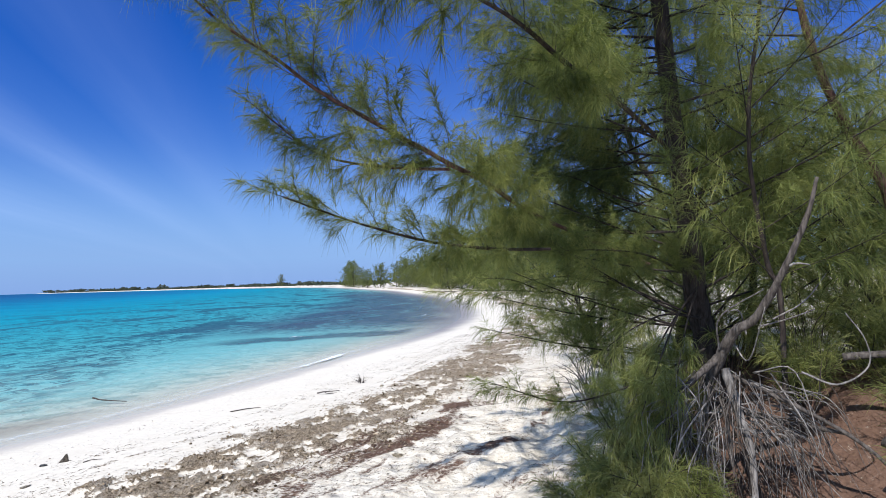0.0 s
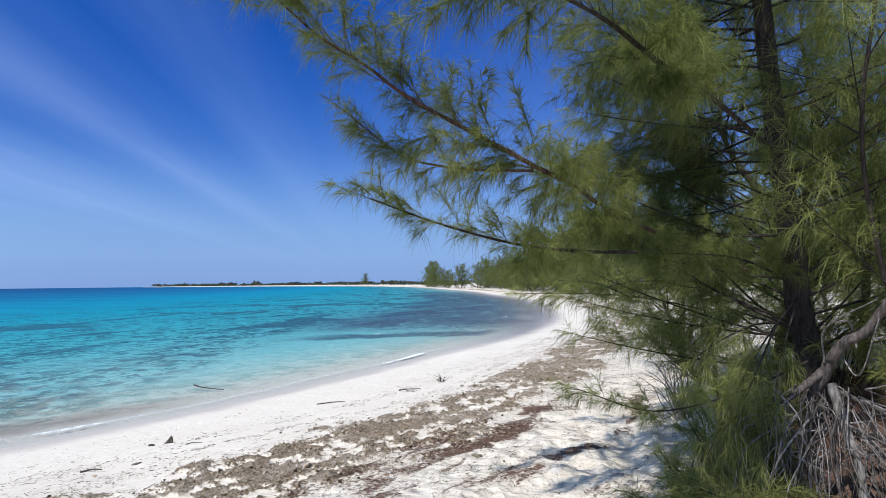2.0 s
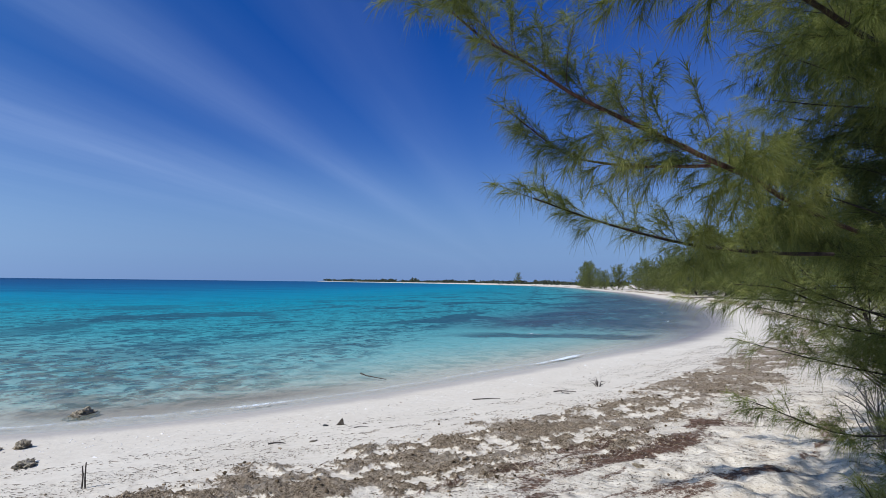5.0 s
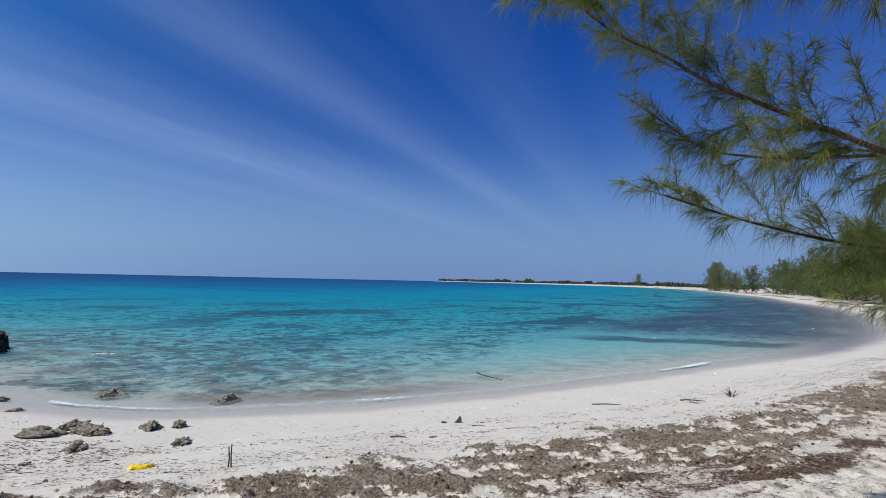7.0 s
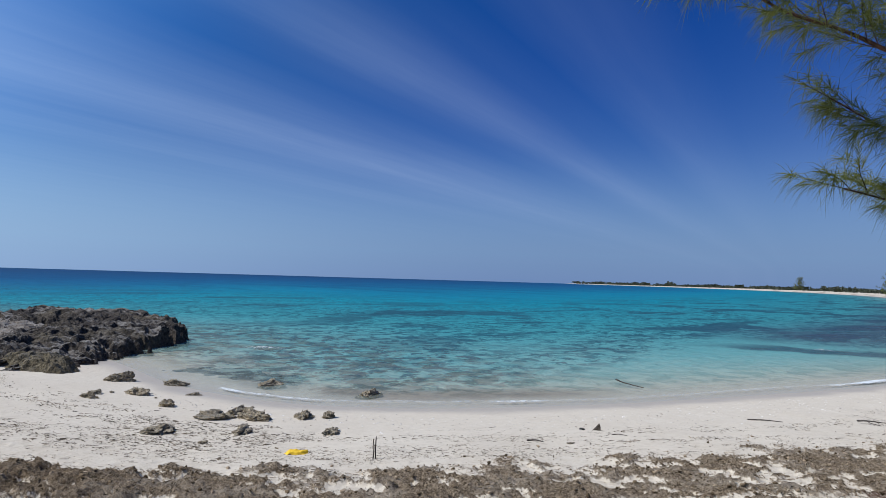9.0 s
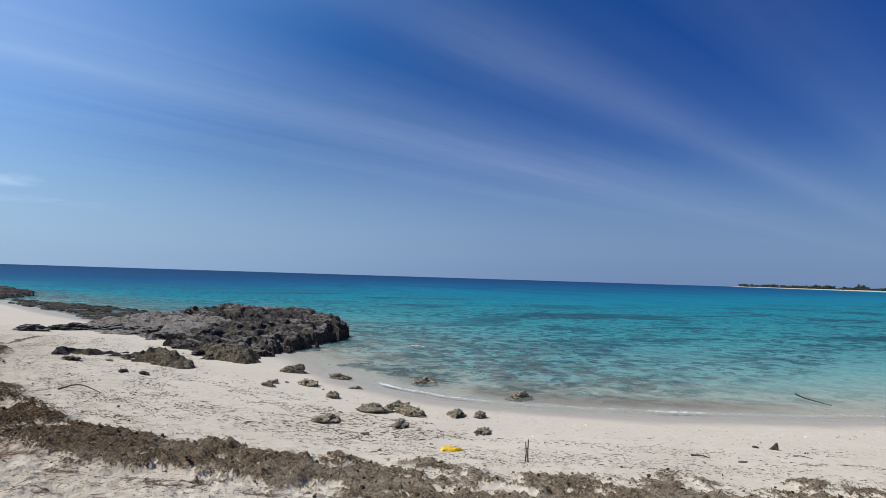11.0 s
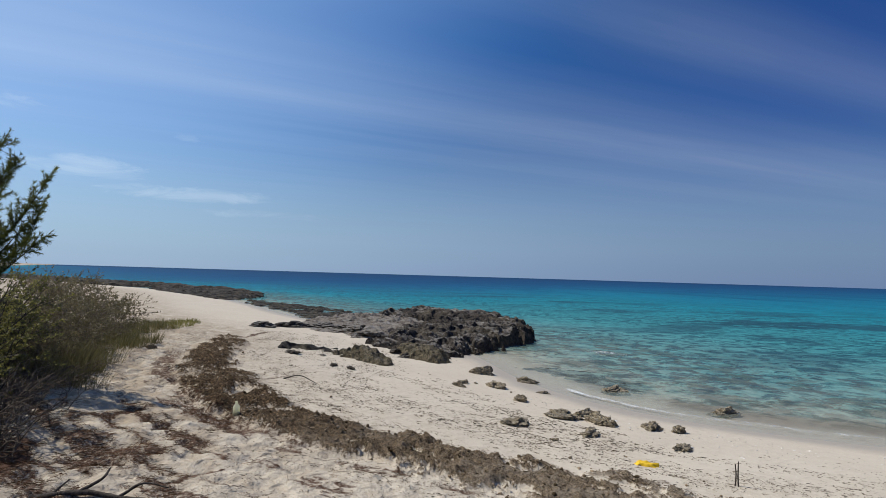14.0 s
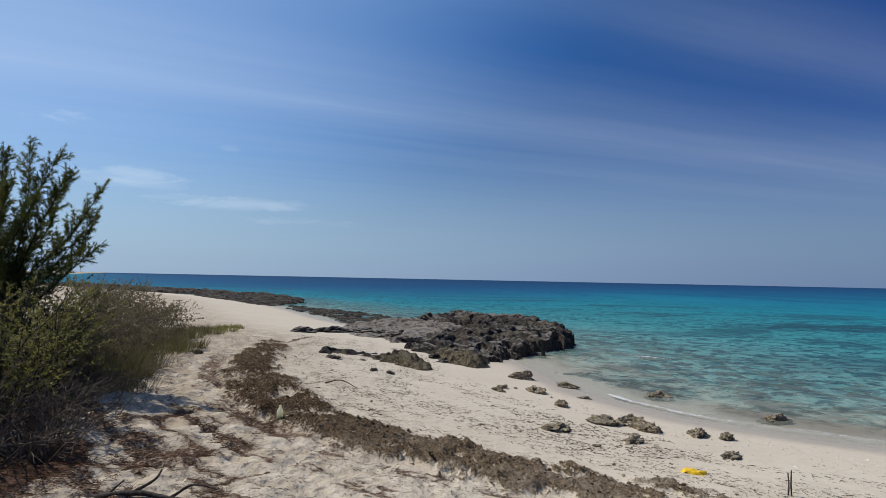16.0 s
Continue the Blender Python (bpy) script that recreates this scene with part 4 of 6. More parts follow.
def casuarina_by_the_roots():
    rng = np.random.default_rng(7)
    tree = thing("casuarina_tree", (2.3, 5.2, 1.5), "tall casuarina with dark trunk and long drooping green needles", "tree")
    o = np.array(tree.location)
    stem = spline([(2.33, 5.25, 1.35), (2.31, 5.21, 1.81), (2.22, 5.14, 2.09), (2.1, 4.98, 2.9), (1.98, 4.81, 3.36), (1.91, 4.73, 3.91), (1.83, 4.65, 4.64), (1.76, 4.57, 5.4), (1.7, 4.5, 6.6)], 5) - o
    v, f = tube(stem, np.linspace(0.115, 0.045, len(stem)), 10, rng, 0.1)
    part("trunk", mesh_of("trunk", v, f, BARK, None, True), tree, "dark brown furrowed bark")
    near = dict(twig_len=0.44, spacing=0.046, per_metre=430, needle=0.115, width=0.0021, segs=2, fine=0.042, up=0.45)
    # the long limb over the beach and its two forks
    add_limb(tree, rng, [(1.8, 5.09, 2.48), (1.01, 4.59, 2.76), (0.58, 3.96, 2.86), (0.25, 3.19, 2.93), (0.05, 2.7, 2.94), (-0.1, 2.6, 3.01), (-0.33, 2.48, 3.12), (-0.5, 2.35, 3.2),
                         (-0.64, 2.26, 3.3), (-0.8, 2.16, 3.39), (-0.92, 2.05, 3.49)], 0.017, 0.004, bark=BARK_RED, start=0.3, **near)
    add_limb(tree, rng, [(0.04, 2.7, 2.92), (-0.15, 2.6, 2.91), (-0.34, 2.48, 2.91), (-0.53, 2.44, 2.96), (-0.71, 2.35, 3.1)], 0.008, 0.003, bark=BARK_RED, start=0.25, **{**near, "twig_len": 0.22})
    add_limb(tree, rng, [(0.75, 4.1, 2.6), (0.4, 3.58, 2.58), (0.05, 3.3, 2.6), (-0.19, 3.09, 2.64), (-0.47, 2.96, 2.72), (-0.77, 2.8, 2.83)], 0.012, 0.004, start=0.3, **{**near, "twig_len": 0.3})
    add_limb(tree, rng, [(1.98, 4.81, 3.36), (1.28, 3.9, 3.52), (0.68, 2.92, 3.47), (0.4, 2.57, 3.53), (0.18, 2.29, 3.53), (-0.06, 2.0, 3.51)], 0.020, 0.004, start=0.36, **{**near, "twig_len": 0.5})
    # lower limbs
    add_limb(tree, rng, [(2.2, 5.1, 2.35), (1.7, 4.8, 2.55), (1.3, 4.6, 2.6), (0.95, 4.45, 2.6)], 0.012, 0.004, start=0.1, **{**near, "twig_len": 0.35})
    add_limb(tree, rng, [(2.2, 5.0, 1.75), (1.5, 4.4, 1.62), (0.85, 4.14, 1.52), (0.32, 4.05, 1.68)], 0.010, 0.003, start=0.1, **{**near, "twig_len": 0.26, "per_metre": 300})
    # limbs that hang over the foot of the bank
    for e in ((1.35, 4.1, 1.45), (1.3, 4.65, 1.85), (1.5, 4.05, 1.3), (1.2, 4.25, 1.2)):
        a, e = np.array([2.2, 5.05, 2.0 + 0.3 * rng.uniform()]), np.array(e)
        add_limb(tree, rng, [a, a + (e - a) * 0.4 + np.array([0, 0, 0.12]), a + (e - a) * 0.75 + np.array([0, 0, 0.08]), e], 0.009, 0.003, 0.26, 0.10, 190, 0.21, 0.0042, 1.0, start=0.45, steps=4, fine=0.07, up=0.1, leaf=NEEDLE_SUN)
    # the heart of the crown behind the stem, deep shade put into its colour
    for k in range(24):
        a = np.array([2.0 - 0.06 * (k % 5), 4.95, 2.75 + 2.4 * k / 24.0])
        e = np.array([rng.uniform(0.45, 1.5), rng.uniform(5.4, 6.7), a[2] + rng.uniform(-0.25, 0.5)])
        add_limb(tree, rng, [a, a + (e - a) * 0.35, a + (e - a) * 0.7 + np.array([0, 0, 0.08]), e], 0.010, 0.003, 0.5, 0.10, 135, 0.2, 0.0048, 0.7, start=0.15, steps=3, fine=0.10, leaf=NEEDLE_SHADED, segs=1)
    # unseen high limbs, added out over the bank and beach to cast shade
    for k, e in enumerate(((1.0, 3.2, 5.0), (0.6, 3.7, 5.4), (0.9, 3.0, 5.5), (-0.2, 3.4, 5.2), (-1.9, 3.1, 5.7), (-1.2, 2.6, 5.5), (-2.2, 2.6, 5.5), (-1.7, 2.2, 5.4), (-0.9, 2.1, 5.2), (-1.05, 2.5, 5.8))):
        a = np.array([1.85, 4.6, 4.7 + 0.16 * k])
        e = np.array(e)
        add_limb(tree, rng, [a, a + (e - a) * 0.4 + np.array([0, 0, 0.2]), a + (e - a) * 0.75 + np.array([0, 0, 0.15]), e], 0.016, 0.004, 0.55, 0.10, 90, 0.22, 0.016, 0.4, start=0.15, steps=3, fine=0.14, segs=1)
    # crown: mostly to the sides and behind, so that the trunk shows from the beach
    turn = 0.0
    for k in range(54):
        t = 0.08 + 0.88 * (k / 54.0)
        p = stem[int(t * (len(stem) - 1))] + o
        turn += 2.4 + rng.normal() * 0.35
        d = np.array([math.cos(turn), math.sin(turn), rng.uniform(0.0, 0.55)])
        if -0.39 * d[0] - 0.92 * d[1] > 0.35:
            d[:2] = d[1] * 0.6 - 0.5 * d[0], -0.5 * d[1]
            d[0] = d[0] if abs(d[0]) > 0.5 else 0.8 * (1 if k % 2 else -1)
        ln = 2.1 * (1 - 0.45 * t) * rng.uniform(0.7, 1.15)
        d /= np.linalg.norm(d)
        pts = [p + d * ln * s + np.array([0, 0, 0.10 * ln * s * s]) for s in (0, 0.35, 0.7, 1.0)]
        add_limb(tree, rng, pts, 0.012, 0.003, 0.44, 0.10, 170, 0.21, 0.0032, 0.7, start=0.26, steps=3, fine=0.10)
    return tree


def slim_casuarina():
    rng = np.random.default_rng(12)
    tree = thing("casuarina_sapling", (2.5, 4.4, 1.5), "slender casuarina with a thin grey stem beside the trunk", "tree")
    o = np.array(tree.location)
    stem = spline([(2.52, 4.4, 1.4), (2.49, 4.34, 2.22), (2.43, 4.37, 2.44), (2.27, 4.23, 3.14), (2.24, 4.13, 3.66), (2.26, 4.01, 4.1), (2.25, 3.9, 4.57), (2.2, 3.8, 5.4)], 5) - o
    v, f = tube(stem, np.linspace(0.022, 0.008, len(stem)), 8, rng, 0.1)
    part("trunk", mesh_of("trunk", v, f, BARK, None, True), tree)
    turn = 1.0
    for k in range(22):
        t = 0.22 + 0.75 * (k / 22.0)
        p = stem[int(t * (len(stem) - 1))] + o
        turn += 2.4 + rng.normal() * 0.3
        ln = 0.95 * rng.uniform(0.6, 1.15)
        d = np.array([math.cos(turn), math.sin(turn), rng.uniform(0.3, 0.9)])
        d /= np.linalg.norm(d)
        pts = [p + d * ln * s + np.array([0, 0, 0.1 * ln * s * s]) for s in (0, 0.35, 0.7, 1.0)]
        add_limb(tree, rng, pts, 0.006, 0.0025, 0.34, 0.08, 140, 0.25, 0.0032, 0.8, start=0.15, steps=3, fine=0.10)


def leaning_casuarina():
    rng = np.random.default_rng(15)
    tree = thing("casuarina_tree", (4.35, 4.95, 1.4), "leaning casuarina with reddish brown bare trunk", "tree")
    o = np.array(tree.location)
    stem = spline([(4.35, 4.95, 1.3), (4.0, 4.8, 2.1), (3.7, 4.72, 2.73), (3.59, 4.68, 3.05), (3.3, 4.65, 3.51), (3.05, 4.58, 4.01), (2.92, 4.54, 4.46), (2.8, 4.5, 5.2)], 5) - o
    part("trunk", mesh_of("trunk", *tube(stem, np.linspace(0.06, 0.022, len(stem)), 9, rng, 0.14), BARK_RED, None, True), tree)
    for k in range(9):
        t = 0.5 + 0.48 * k / 9.0
        p = stem[int(t * (len(stem) - 1))] + o
        a = rng.uniform(-0.6, 2.4)
        d = np.array([math.cos(a), math.sin(a), rng.uniform(0.2, 0.8)])
        pts = [p + d * 1.2 * q for q in (0, 0.35, 0.7, 1.0)]
        add_limb(tree, rng, pts, 0.010, 0.003, 0.4, 0.12, 110, 0.22, 0.004, 0.6, start=0.25, steps=3, fine=0.12)


casuarina_by_the_roots()
slim_casuarina()
leaning_casuarina()


def stand_of_trees():
    """Casuarinas behind the first one, inland."""
    rng = np.random.default_rng(21)
    spots = [(3.3, 7.0, 5.0, 1.9), (2.9, 7.4, 5.6, 2.3), (3.1, 6.0, 3.0, 1.5), (4.2, 5.3, 2.2, 1.4), (2.5, 9.0, 1.7, 1.0), (4.6, 6.6, 2.8, 1.7), (3.5, 8.6, 5.2, 2.2), (6.6, 8.2, 3.6, 2.2), (2.9, 11.5, 4.6, 2.0), (5.6, 12.5, 5.6, 2.6), (8.6, 11.5, 6.0, 2.6), (5.2, 4.2, 3.0, 1.5), (9.5, 6.5, 6.0, 2.6), (4.3, 16.5, 4.2, 2.2), (8.5, 18, 6.0, 2.8)]
    for x, y, h, reach in spots:
        z = ground_z(x, y)
        tree = thing("casuarina_tree", (x, y, z - 0.05), "young casuarina with feathery green crown on the dune", "tree", "casuarinas behind the beach")
        grow(tree, rng, (x, y, z - 0.05), h, 30, reach, 0.05, 0.7, 0.14, 85, 0.28, 0.008, 0.34 if y < 6.5 and x < 3.5 else 0.03, (rng.normal() * 0.3, rng.normal() * 0.3), segs=2 if y < 8 else 1, wooden=y < 8)


stand_of_trees()


def low_limb():
    rng = np.random.default_rng(24)
    tree = thing("casuarina_sapling", (2.2, 7.35, ground_z(2.2, 7.35) - 0.05), "slim casuarina with a low yellow-green limb over the sand", "tree")
    o = np.array(tree.location)
    stem = spline([o, (2.18, 7.3, 1.5), (2.05, 7.25, 2.2), (1.9, 7.2, 2.7), (1.75, 7.2, 3.2)], 5) - o
    part("trunk", mesh_of("trunk", *tube(stem, np.linspace(0.026, 0.007, len(stem)), 7, rng, 0.12), DARKWOOD, None, True), tree)
    for pts in ([(2.1, 7.25, 2.05), (1.4, 7.1, 2.2), (0.7, 7.0, 2.26), (0.0, 6.95, 2.27)], [(1.2, 7.08, 2.22), (0.8, 6.8, 2.38), (0.35, 6.7, 2.42)], [(2.05, 7.25, 2.3), (1.5, 7.3, 2.4), (1.0, 7.3, 2.36)],
                [(1.9, 7.2, 2.7), (1.5, 7.1, 2.8), (1.1, 7.0, 2.75)], [(1.75, 7.2, 3.1), (1.6, 7.1, 3.4), (1.3, 7.0, 3.6)], [(2.1, 7.28, 1.9), (1.7, 7.0, 1.85), (1.4, 6.9, 1.95)]):
        add_limb(tree, rng, pts, 0.010, 0.003, 0.30, 0.085, 190, 0.19, 0.0042, 0.5, start=0.3, steps=5, fine=0.08)


low_limb()


def far_tree_template(seed, height, reach):
    rng = np.random.default_rng(seed)
    tree = thing("casuarina_tree", (0, 0, 0), "distant green casuarina at the back of the beach", "tree", "casuarinas along the far beach")
    grow(tree, rng, (0, 0, -0.1), height, 44, reach, 0.12, 1.7, 0.50, 20, 0.80, 0.10, -0.02, (rng.normal() * 0.3, 0), None, NEEDLE_FAR, 1, 0.7, wooden=False)
    return tree


def beach_back(y, inland):
    """A place on the plan that far up the beach, that far inland of the water."""
    i = int(np.argmin(np.abs(SHORE[:, 1] - y) + 1e4 * (SHORE[:, 0] < -1600)))
    i = min(max(i, 1), len(SHORE) - 2)
    d = SHORE[i + 1] - SHORE[i - 1]
    d /= np.linalg.norm(d)
    p = SHORE[i] + d * (y - SHORE[i][1]) / max(d[1], 0.3)
    return p + inland * np.array([d[1], -d[0]])


def far_trees():
    rng = np.random.default_rng(33)
    made = [far_tree_template(301 + k, h, r) for k, (h, r) in enumerate(((9.5, 4.6), (10.5, 4.8), (7.5, 4.9), (8.5, 4.3)))]
    free = list(range(len(made)))
    spots = []
    y = 34.0
    while y < 205:
        spots.append((y, 16.0 - 7.0 * float(smooth(y, 34, 90)) + rng.uniform(-0.5, 2.0), rng.uniform(0.5, 0.7) if y < 60 else rng.uniform(0.8, 1.15)))
        if y < 150:
            spots.append((y + 2.0, spots[-1][1] + 7.0, rng.uniform(0.8, 1.15)))
        y += 4.2 + 0.022 * y
    spots += [(214, 6.0, 1.1), (246, 5.0, 0.9), (268, 5.0, 0.85), (300, 4.5, 1.15), (312, 5.0, 1.4), (324, 4.5, 1.45), (338, 4.5, 1.15), (727, 18, 1.5)]
    for y, inland, size in spots:
        p = beach_back(y, inland)
        m = Matrix.Translation((p[0], p[1], ground_z(*p) - 0.1)) @ Matrix.Rotation(rng.uniform(0, 6.28), 4, "Z")
        if free:
            ob = made[free.pop()]
            ob.matrix_basis = m
        else:
            ob = copy_thing(made[int(rng.integers(len(made)))], m)
        ob.scale = (size, size, size * rng.uniform(0.85, 1.05))


far_trees()


def far_woods():
    """The low wooded shore of the bay, too far to tell tree from tree."""
    rng = np.random.default_rng(44)
    base, way, size = [], [], []
    y = 290.0
    while y < 2440:
        dist = y * 1.15
        clumps = vnoise(y * 0.017, 2.0, 1.0, 3) * 0.6 + vnoise(y * 0.05, 5.0, 1.0, 4) * 0.5
        tall = dist * (0.0022 + 0.011 * max(clumps - 0.28, 0.0) ** 1.2) * (1.5 - 0.5 * float(smooth(y, 300, 700)))
        if y > 1500:
            tall *= 0.85 * float(smooth(clumps, 0.34, 0.5))
        for _ in range(22):
            p = beach_back(y + rng.uniform(0, 0.012 * y), 9.0 + 0.012 * y + rng.uniform(0, 12))
            base.append((p[0], p[1], 1.2 + tall * rng.uniform(0, 0.7)))
            way.append((rng.normal() * 0.6, rng.normal() * 0.6, 0.7))
            size.append(min(0.004 * dist * rng.uniform(0.5, 1.4) + 0.5, 0.5 + 0.9 * tall))
        y += 1.6 + 0.006 * y
    size = np.array(size)
    v, f = strands(rng, np.array(base), np.array(way), size, size * 0.55, 0.25, 2)
    tagged(new("far_woods", mesh_of("far_woods", v, f, FAR_SCRUB)), "low dark green scrub and trees along the far shore", "woods", kind="stuff")


far_woods()

# ---- scrub at the western end ----


def leaves_on(rng, twigs, per_metre, size):
    """Small oval leaves along twigs, as quads."""
    base, way = [], []
    for tw in twigs:
        seg = np.diff(tw, axis=0)
        n = max(3, int(per_metre * np.linalg.norm(seg, axis=1).sum()))
        t = rng.uniform(0.15, 1, n)
        i = np.minimum((t * len(seg)).astype(int), len(seg) - 1)
        base.append(tw[i] + seg[i] * (t * len(seg) - i)[:, None])
        way.append(seg[i] / (np.linalg.norm(seg[i], axis=1)[:, None] + 1e-9) * 0.6 + rng.normal(size=(n, 3)) * 0.7)
    b, d = np.vstack(base), np.vstack(way)
    d /= np.linalg.norm(d, axis=1)[:, None]
    n = len(b)
    side = np.cross(d, rng.normal(size=(n, 3)))
    side /= np.linalg.norm(side, axis=1)[:, None] + 1e-9
    ln = (size * rng.uniform(0.6, 1.3, n))[:, None]
    v = np.stack([b, b + d * ln * 0.5 + side * ln * 0.24, b + d * ln, b + d * ln * 0.5 - side * ln * 0.24], 1).reshape(-1, 3)
    return v, np.arange(4 * n).reshape(-1, 4)


def stems(rng, n, reach, height, spread=0.6):
    """Bent stems from one foot."""
    out = []
    for _ in range(n):
        a = rng.uniform(0, 6.28)
        out_way = np.array([math.cos(a), math.sin(a), 0]) * reach * rng.uniform(0.2, 1.0)
        foot = np.array([math.cos(a), math.sin(a), 0]) * 0.25 * reach * rng.uniform(0, 1)
        h = height * rng.uniform(0.5, 1.05)
        bend = rng.normal(size=3) * 0.12 * reach
        out.append(spline([foot, foot + out_way * 0.3 + np.array([0, 0, 0.45 * h]) + bend, foot + out_way * 0.7 + np.array([0, 0, 0.8 * h]), foot + out_way + np.array([0, 0, h * rng.uniform(0.8, 1.0)])], 3))
    return out


def shrub(at, reach, height, seed, leafy=1.0, n=46, mat=None, bark=None, leaf=0.05, label="dense green coastal shrub with grey twigs on the sand"):
    rng = np.random.default_rng(seed)
    z = ground_z(*at) - 0.04
    ob = thing("shrub", (at[0], at[1], z), label, "shrub", "scrub beside the beach")
    st = stems(rng, n, reach, height)
    tw = []
    for q in st:
        tw += twigs_along(rng, q, 0.3, 0.13, 0.3 * reach + 0.12, 1.0, 0.15)
    wood = [tube(q, np.linspace(0.009, 0.003, len(q)), 4, rng, 0.1) for q in st] + [tube(q, np.linspace(0.0032, 0.0014, len(q)), 3) for q in tw]
    part("branch", mesh_of("branch", *join(wood), bark or DARKWOOD, None, True), ob)
    if leafy > 0:
        part("foliage", mesh_of("foliage", *leaves_on(rng, tw, 80 * leafy, leaf), mat or SCRUB), ob)
    return ob


def western_scrub():
    rng = np.random.default_rng(90)
    z = ground_z(-9.8, -5.95)
    tree = thing("casuarina_tree", (-9.8, -5.95, z), "young casuarina with upright feathery plumes behind the scrub", "tree")
    for dx, dy, h in ((-0.2, 1.4, 2.95), (0.0, 1.0, 3.1), (0.0, 0.85, 3.45), (-0.1, 0.4, 3.55), (-0.3, -0.1, 3.5), (0.1, 1.45, 1.95), (-0.4, 1.25, 2.5), (-0.7, 0.6, 3.1), (0.1, -0.6, 3.4), (0.3, 0.7, 2.7), (-0.1, 1.1, 2.1), (0.2, 0.3, 2.9)):
        a = np.array([-9.8, -5.95, z])
        h *= 0.96
        bow = rng.normal(size=3) * 0.08
        pts = [a, a + np.array([dx * 0.25, dy * 0.25, h * 0.4]) + bow, a + np.array([dx * 0.65, dy * 0.65, h * 0.75]) - bow, a + np.array([dx, dy, h])]
        add_limb(tree, rng, pts, 0.024, 0.003, 0.40, 0.045, 260, 0.075, 0.0072, 0.1, start=0.22, steps=5, leaf=NEEDLE_DARK, fine=0.075, up=0.75, spread=0.55)
    # leafy shrubs, then thin ones gone dry towards the sand
    for at, r, h, seed, n in (((-6.2, -4.1), 0.85, 1.2, 401, 46), ((-7.3, -4.2), 0.95, 1.6, 402, 58), ((-8.8, -4.7), 0.9, 1.5, 403, 50), ((-7.0, -5.6), 1.2, 1.9, 408, 56), ((-9.3, -5.2), 0.9, 1.7, 414, 48)):
        shrub(at, r, h, seed, 1.5, n, None, DARKWOOD, 0.034)
    for at, r, h, seed, n in (((-10.2, -5.0), 0.9, 1.25, 404, 46), ((-11.8, -5.4), 0.9, 1.0, 405, 40), ((-13.4, -5.9), 0.9, 0.8, 406, 36), ((-15.5, -6.6), 1.2, 0.9, 409, 36), ((-9.7, -4.6), 0.7, 0.85, 411, 40), ((-11.2, -4.7), 0.7, 0.65, 412, 32), ((-11.4, -5.0), 0.75, 0.8, 416, 40), ((-13.0, -5.35), 0.75, 0.8, 417, 40), ((-14.4, -5.3), 0.8, 0.65, 418, 36), ((-15.2, -5.8), 1.0, 0.9, 441, 40), ((-17.4, -6.1), 1.0, 0.75, 442, 40), ((-19.0, -7.0), 1.1, 0.85, 443, 40), ((-21.5, -7.6), 1.2, 0.8, 444, 40), ((-24.0, -9.2), 1.4, 0.9, 445, 40), ((-12.8, -5.2), 0.9, 1.0, 446, 40), ((-17.0, -7.3), 1.2, 1.3, 447, 46), ((-20.0, -8.6), 1.3, 1.4, 448, 46), ((-24.0, -10.3), 1.5, 1.5, 449, 46), ((-28.0, -11.4), 1.6, 1.4, 450, 46)):
        far_off = at[0] < -14.5
        shrub(at, r, h, seed, 0.5 if far_off else 1.1, n // 2 if far_off else n, TWIGGY, TWIGWOOD, 0.062 if far_off else 0.033, "half-dry olive brown shrub thinning out on the sand")
    # dead branches that arch out over the sand
    for at, r, h, seed in (((-5.6, -3.5), 0.6, 0.5, 421), ((-6.3, -3.4), 0.75, 0.65, 422), ((-7.5, -3.75), 0.85, 0.6, 423), ((-8.7, -4.05), 0.9, 0.5, 424), ((-6.1, -3.3), 0.9, 0.55, 426), ((-7.0, -3.55), 0.9, 0.65, 427), ((-6.2, -3.8), 0.8, 1.0, 428), ((-9.7, -4.1), 0.8, 0.4, 429)):
        shrub(at, r, h * 0.95, seed, 0.0, 30, None, TWIGWOOD, 0.03, "leafless tangle of dead grey twigs in front of the scrub")


western_scrub()


def tuft(at, reach, height, n, seed, mat, name, label, category, width=0.006):
    rng = np.random.default_rng(seed)
    ob = thing(name, (at[0], at[1], ground_z(*at) - 0.02), label, category, "grass tufts")
    a = rng.uniform(0, 6.28, n)
    r = reach * np.sqrt(rng.uniform(0, 1, n))
    base = np.stack([np.cos(a) * r, np.sin(a) * r, 0 * a], 1)
    way = np.stack([np.cos(a) * 0.35 * rng.uniform(0, 1.5, n), np.sin(a) * 0.35 * rng.uniform(0, 1.5, n), np.ones(n)], 1) + rng.normal(size=(n, 3)) * 0.12
    part("foliage", mesh_of("foliage", *strands(rng, base, way, height * rng.uniform(0.4, 1.1, n), width, 0.25 * rng.uniform(0, 2, n), 3), mat), ob)


def grasses():
    rng = np.random.default_rng(95)
    for k in range(26):
        t = k / 25.0
        at = (-10.2 - 9.0 * t + rng.normal() * 0.3, -4.8 - 0.7 * t + rng.normal() * 0.42)
        tuft(at, rng.uniform(0.3, 0.65), (0.56 - 0.28 * t) * rng.uniform(0.6, 1.25), 340, 500 + k, DRYGRASS, "grass_tuft", "dry tan beach grass tuft on the sand", "grass", 0.009)
    for k in range(18):
        tuft((-9.3 - 0.13 * k + rng.normal() * 0.25, -4.05 - 0.03 * k + rng.normal() * 0.22), rng.uniform(0.2, 0.45), rng.uniform(0.45, 0.95), 150, 560 + k, DRYGRASS, "grass_tuft", "tall thin dry grass at the edge of the scrub", "grass", 0.006)
    for k in range(5):
        tuft((-18.5 - 0.8 * k, -5.0 + rng.normal() * 0.15), 0.45, 0.18, 300, 530 + k, SCRUB, "creeper_patch", "low green creeping plant on the sand", "plant", 0.012)


grasses()

# ---- the root bank ----


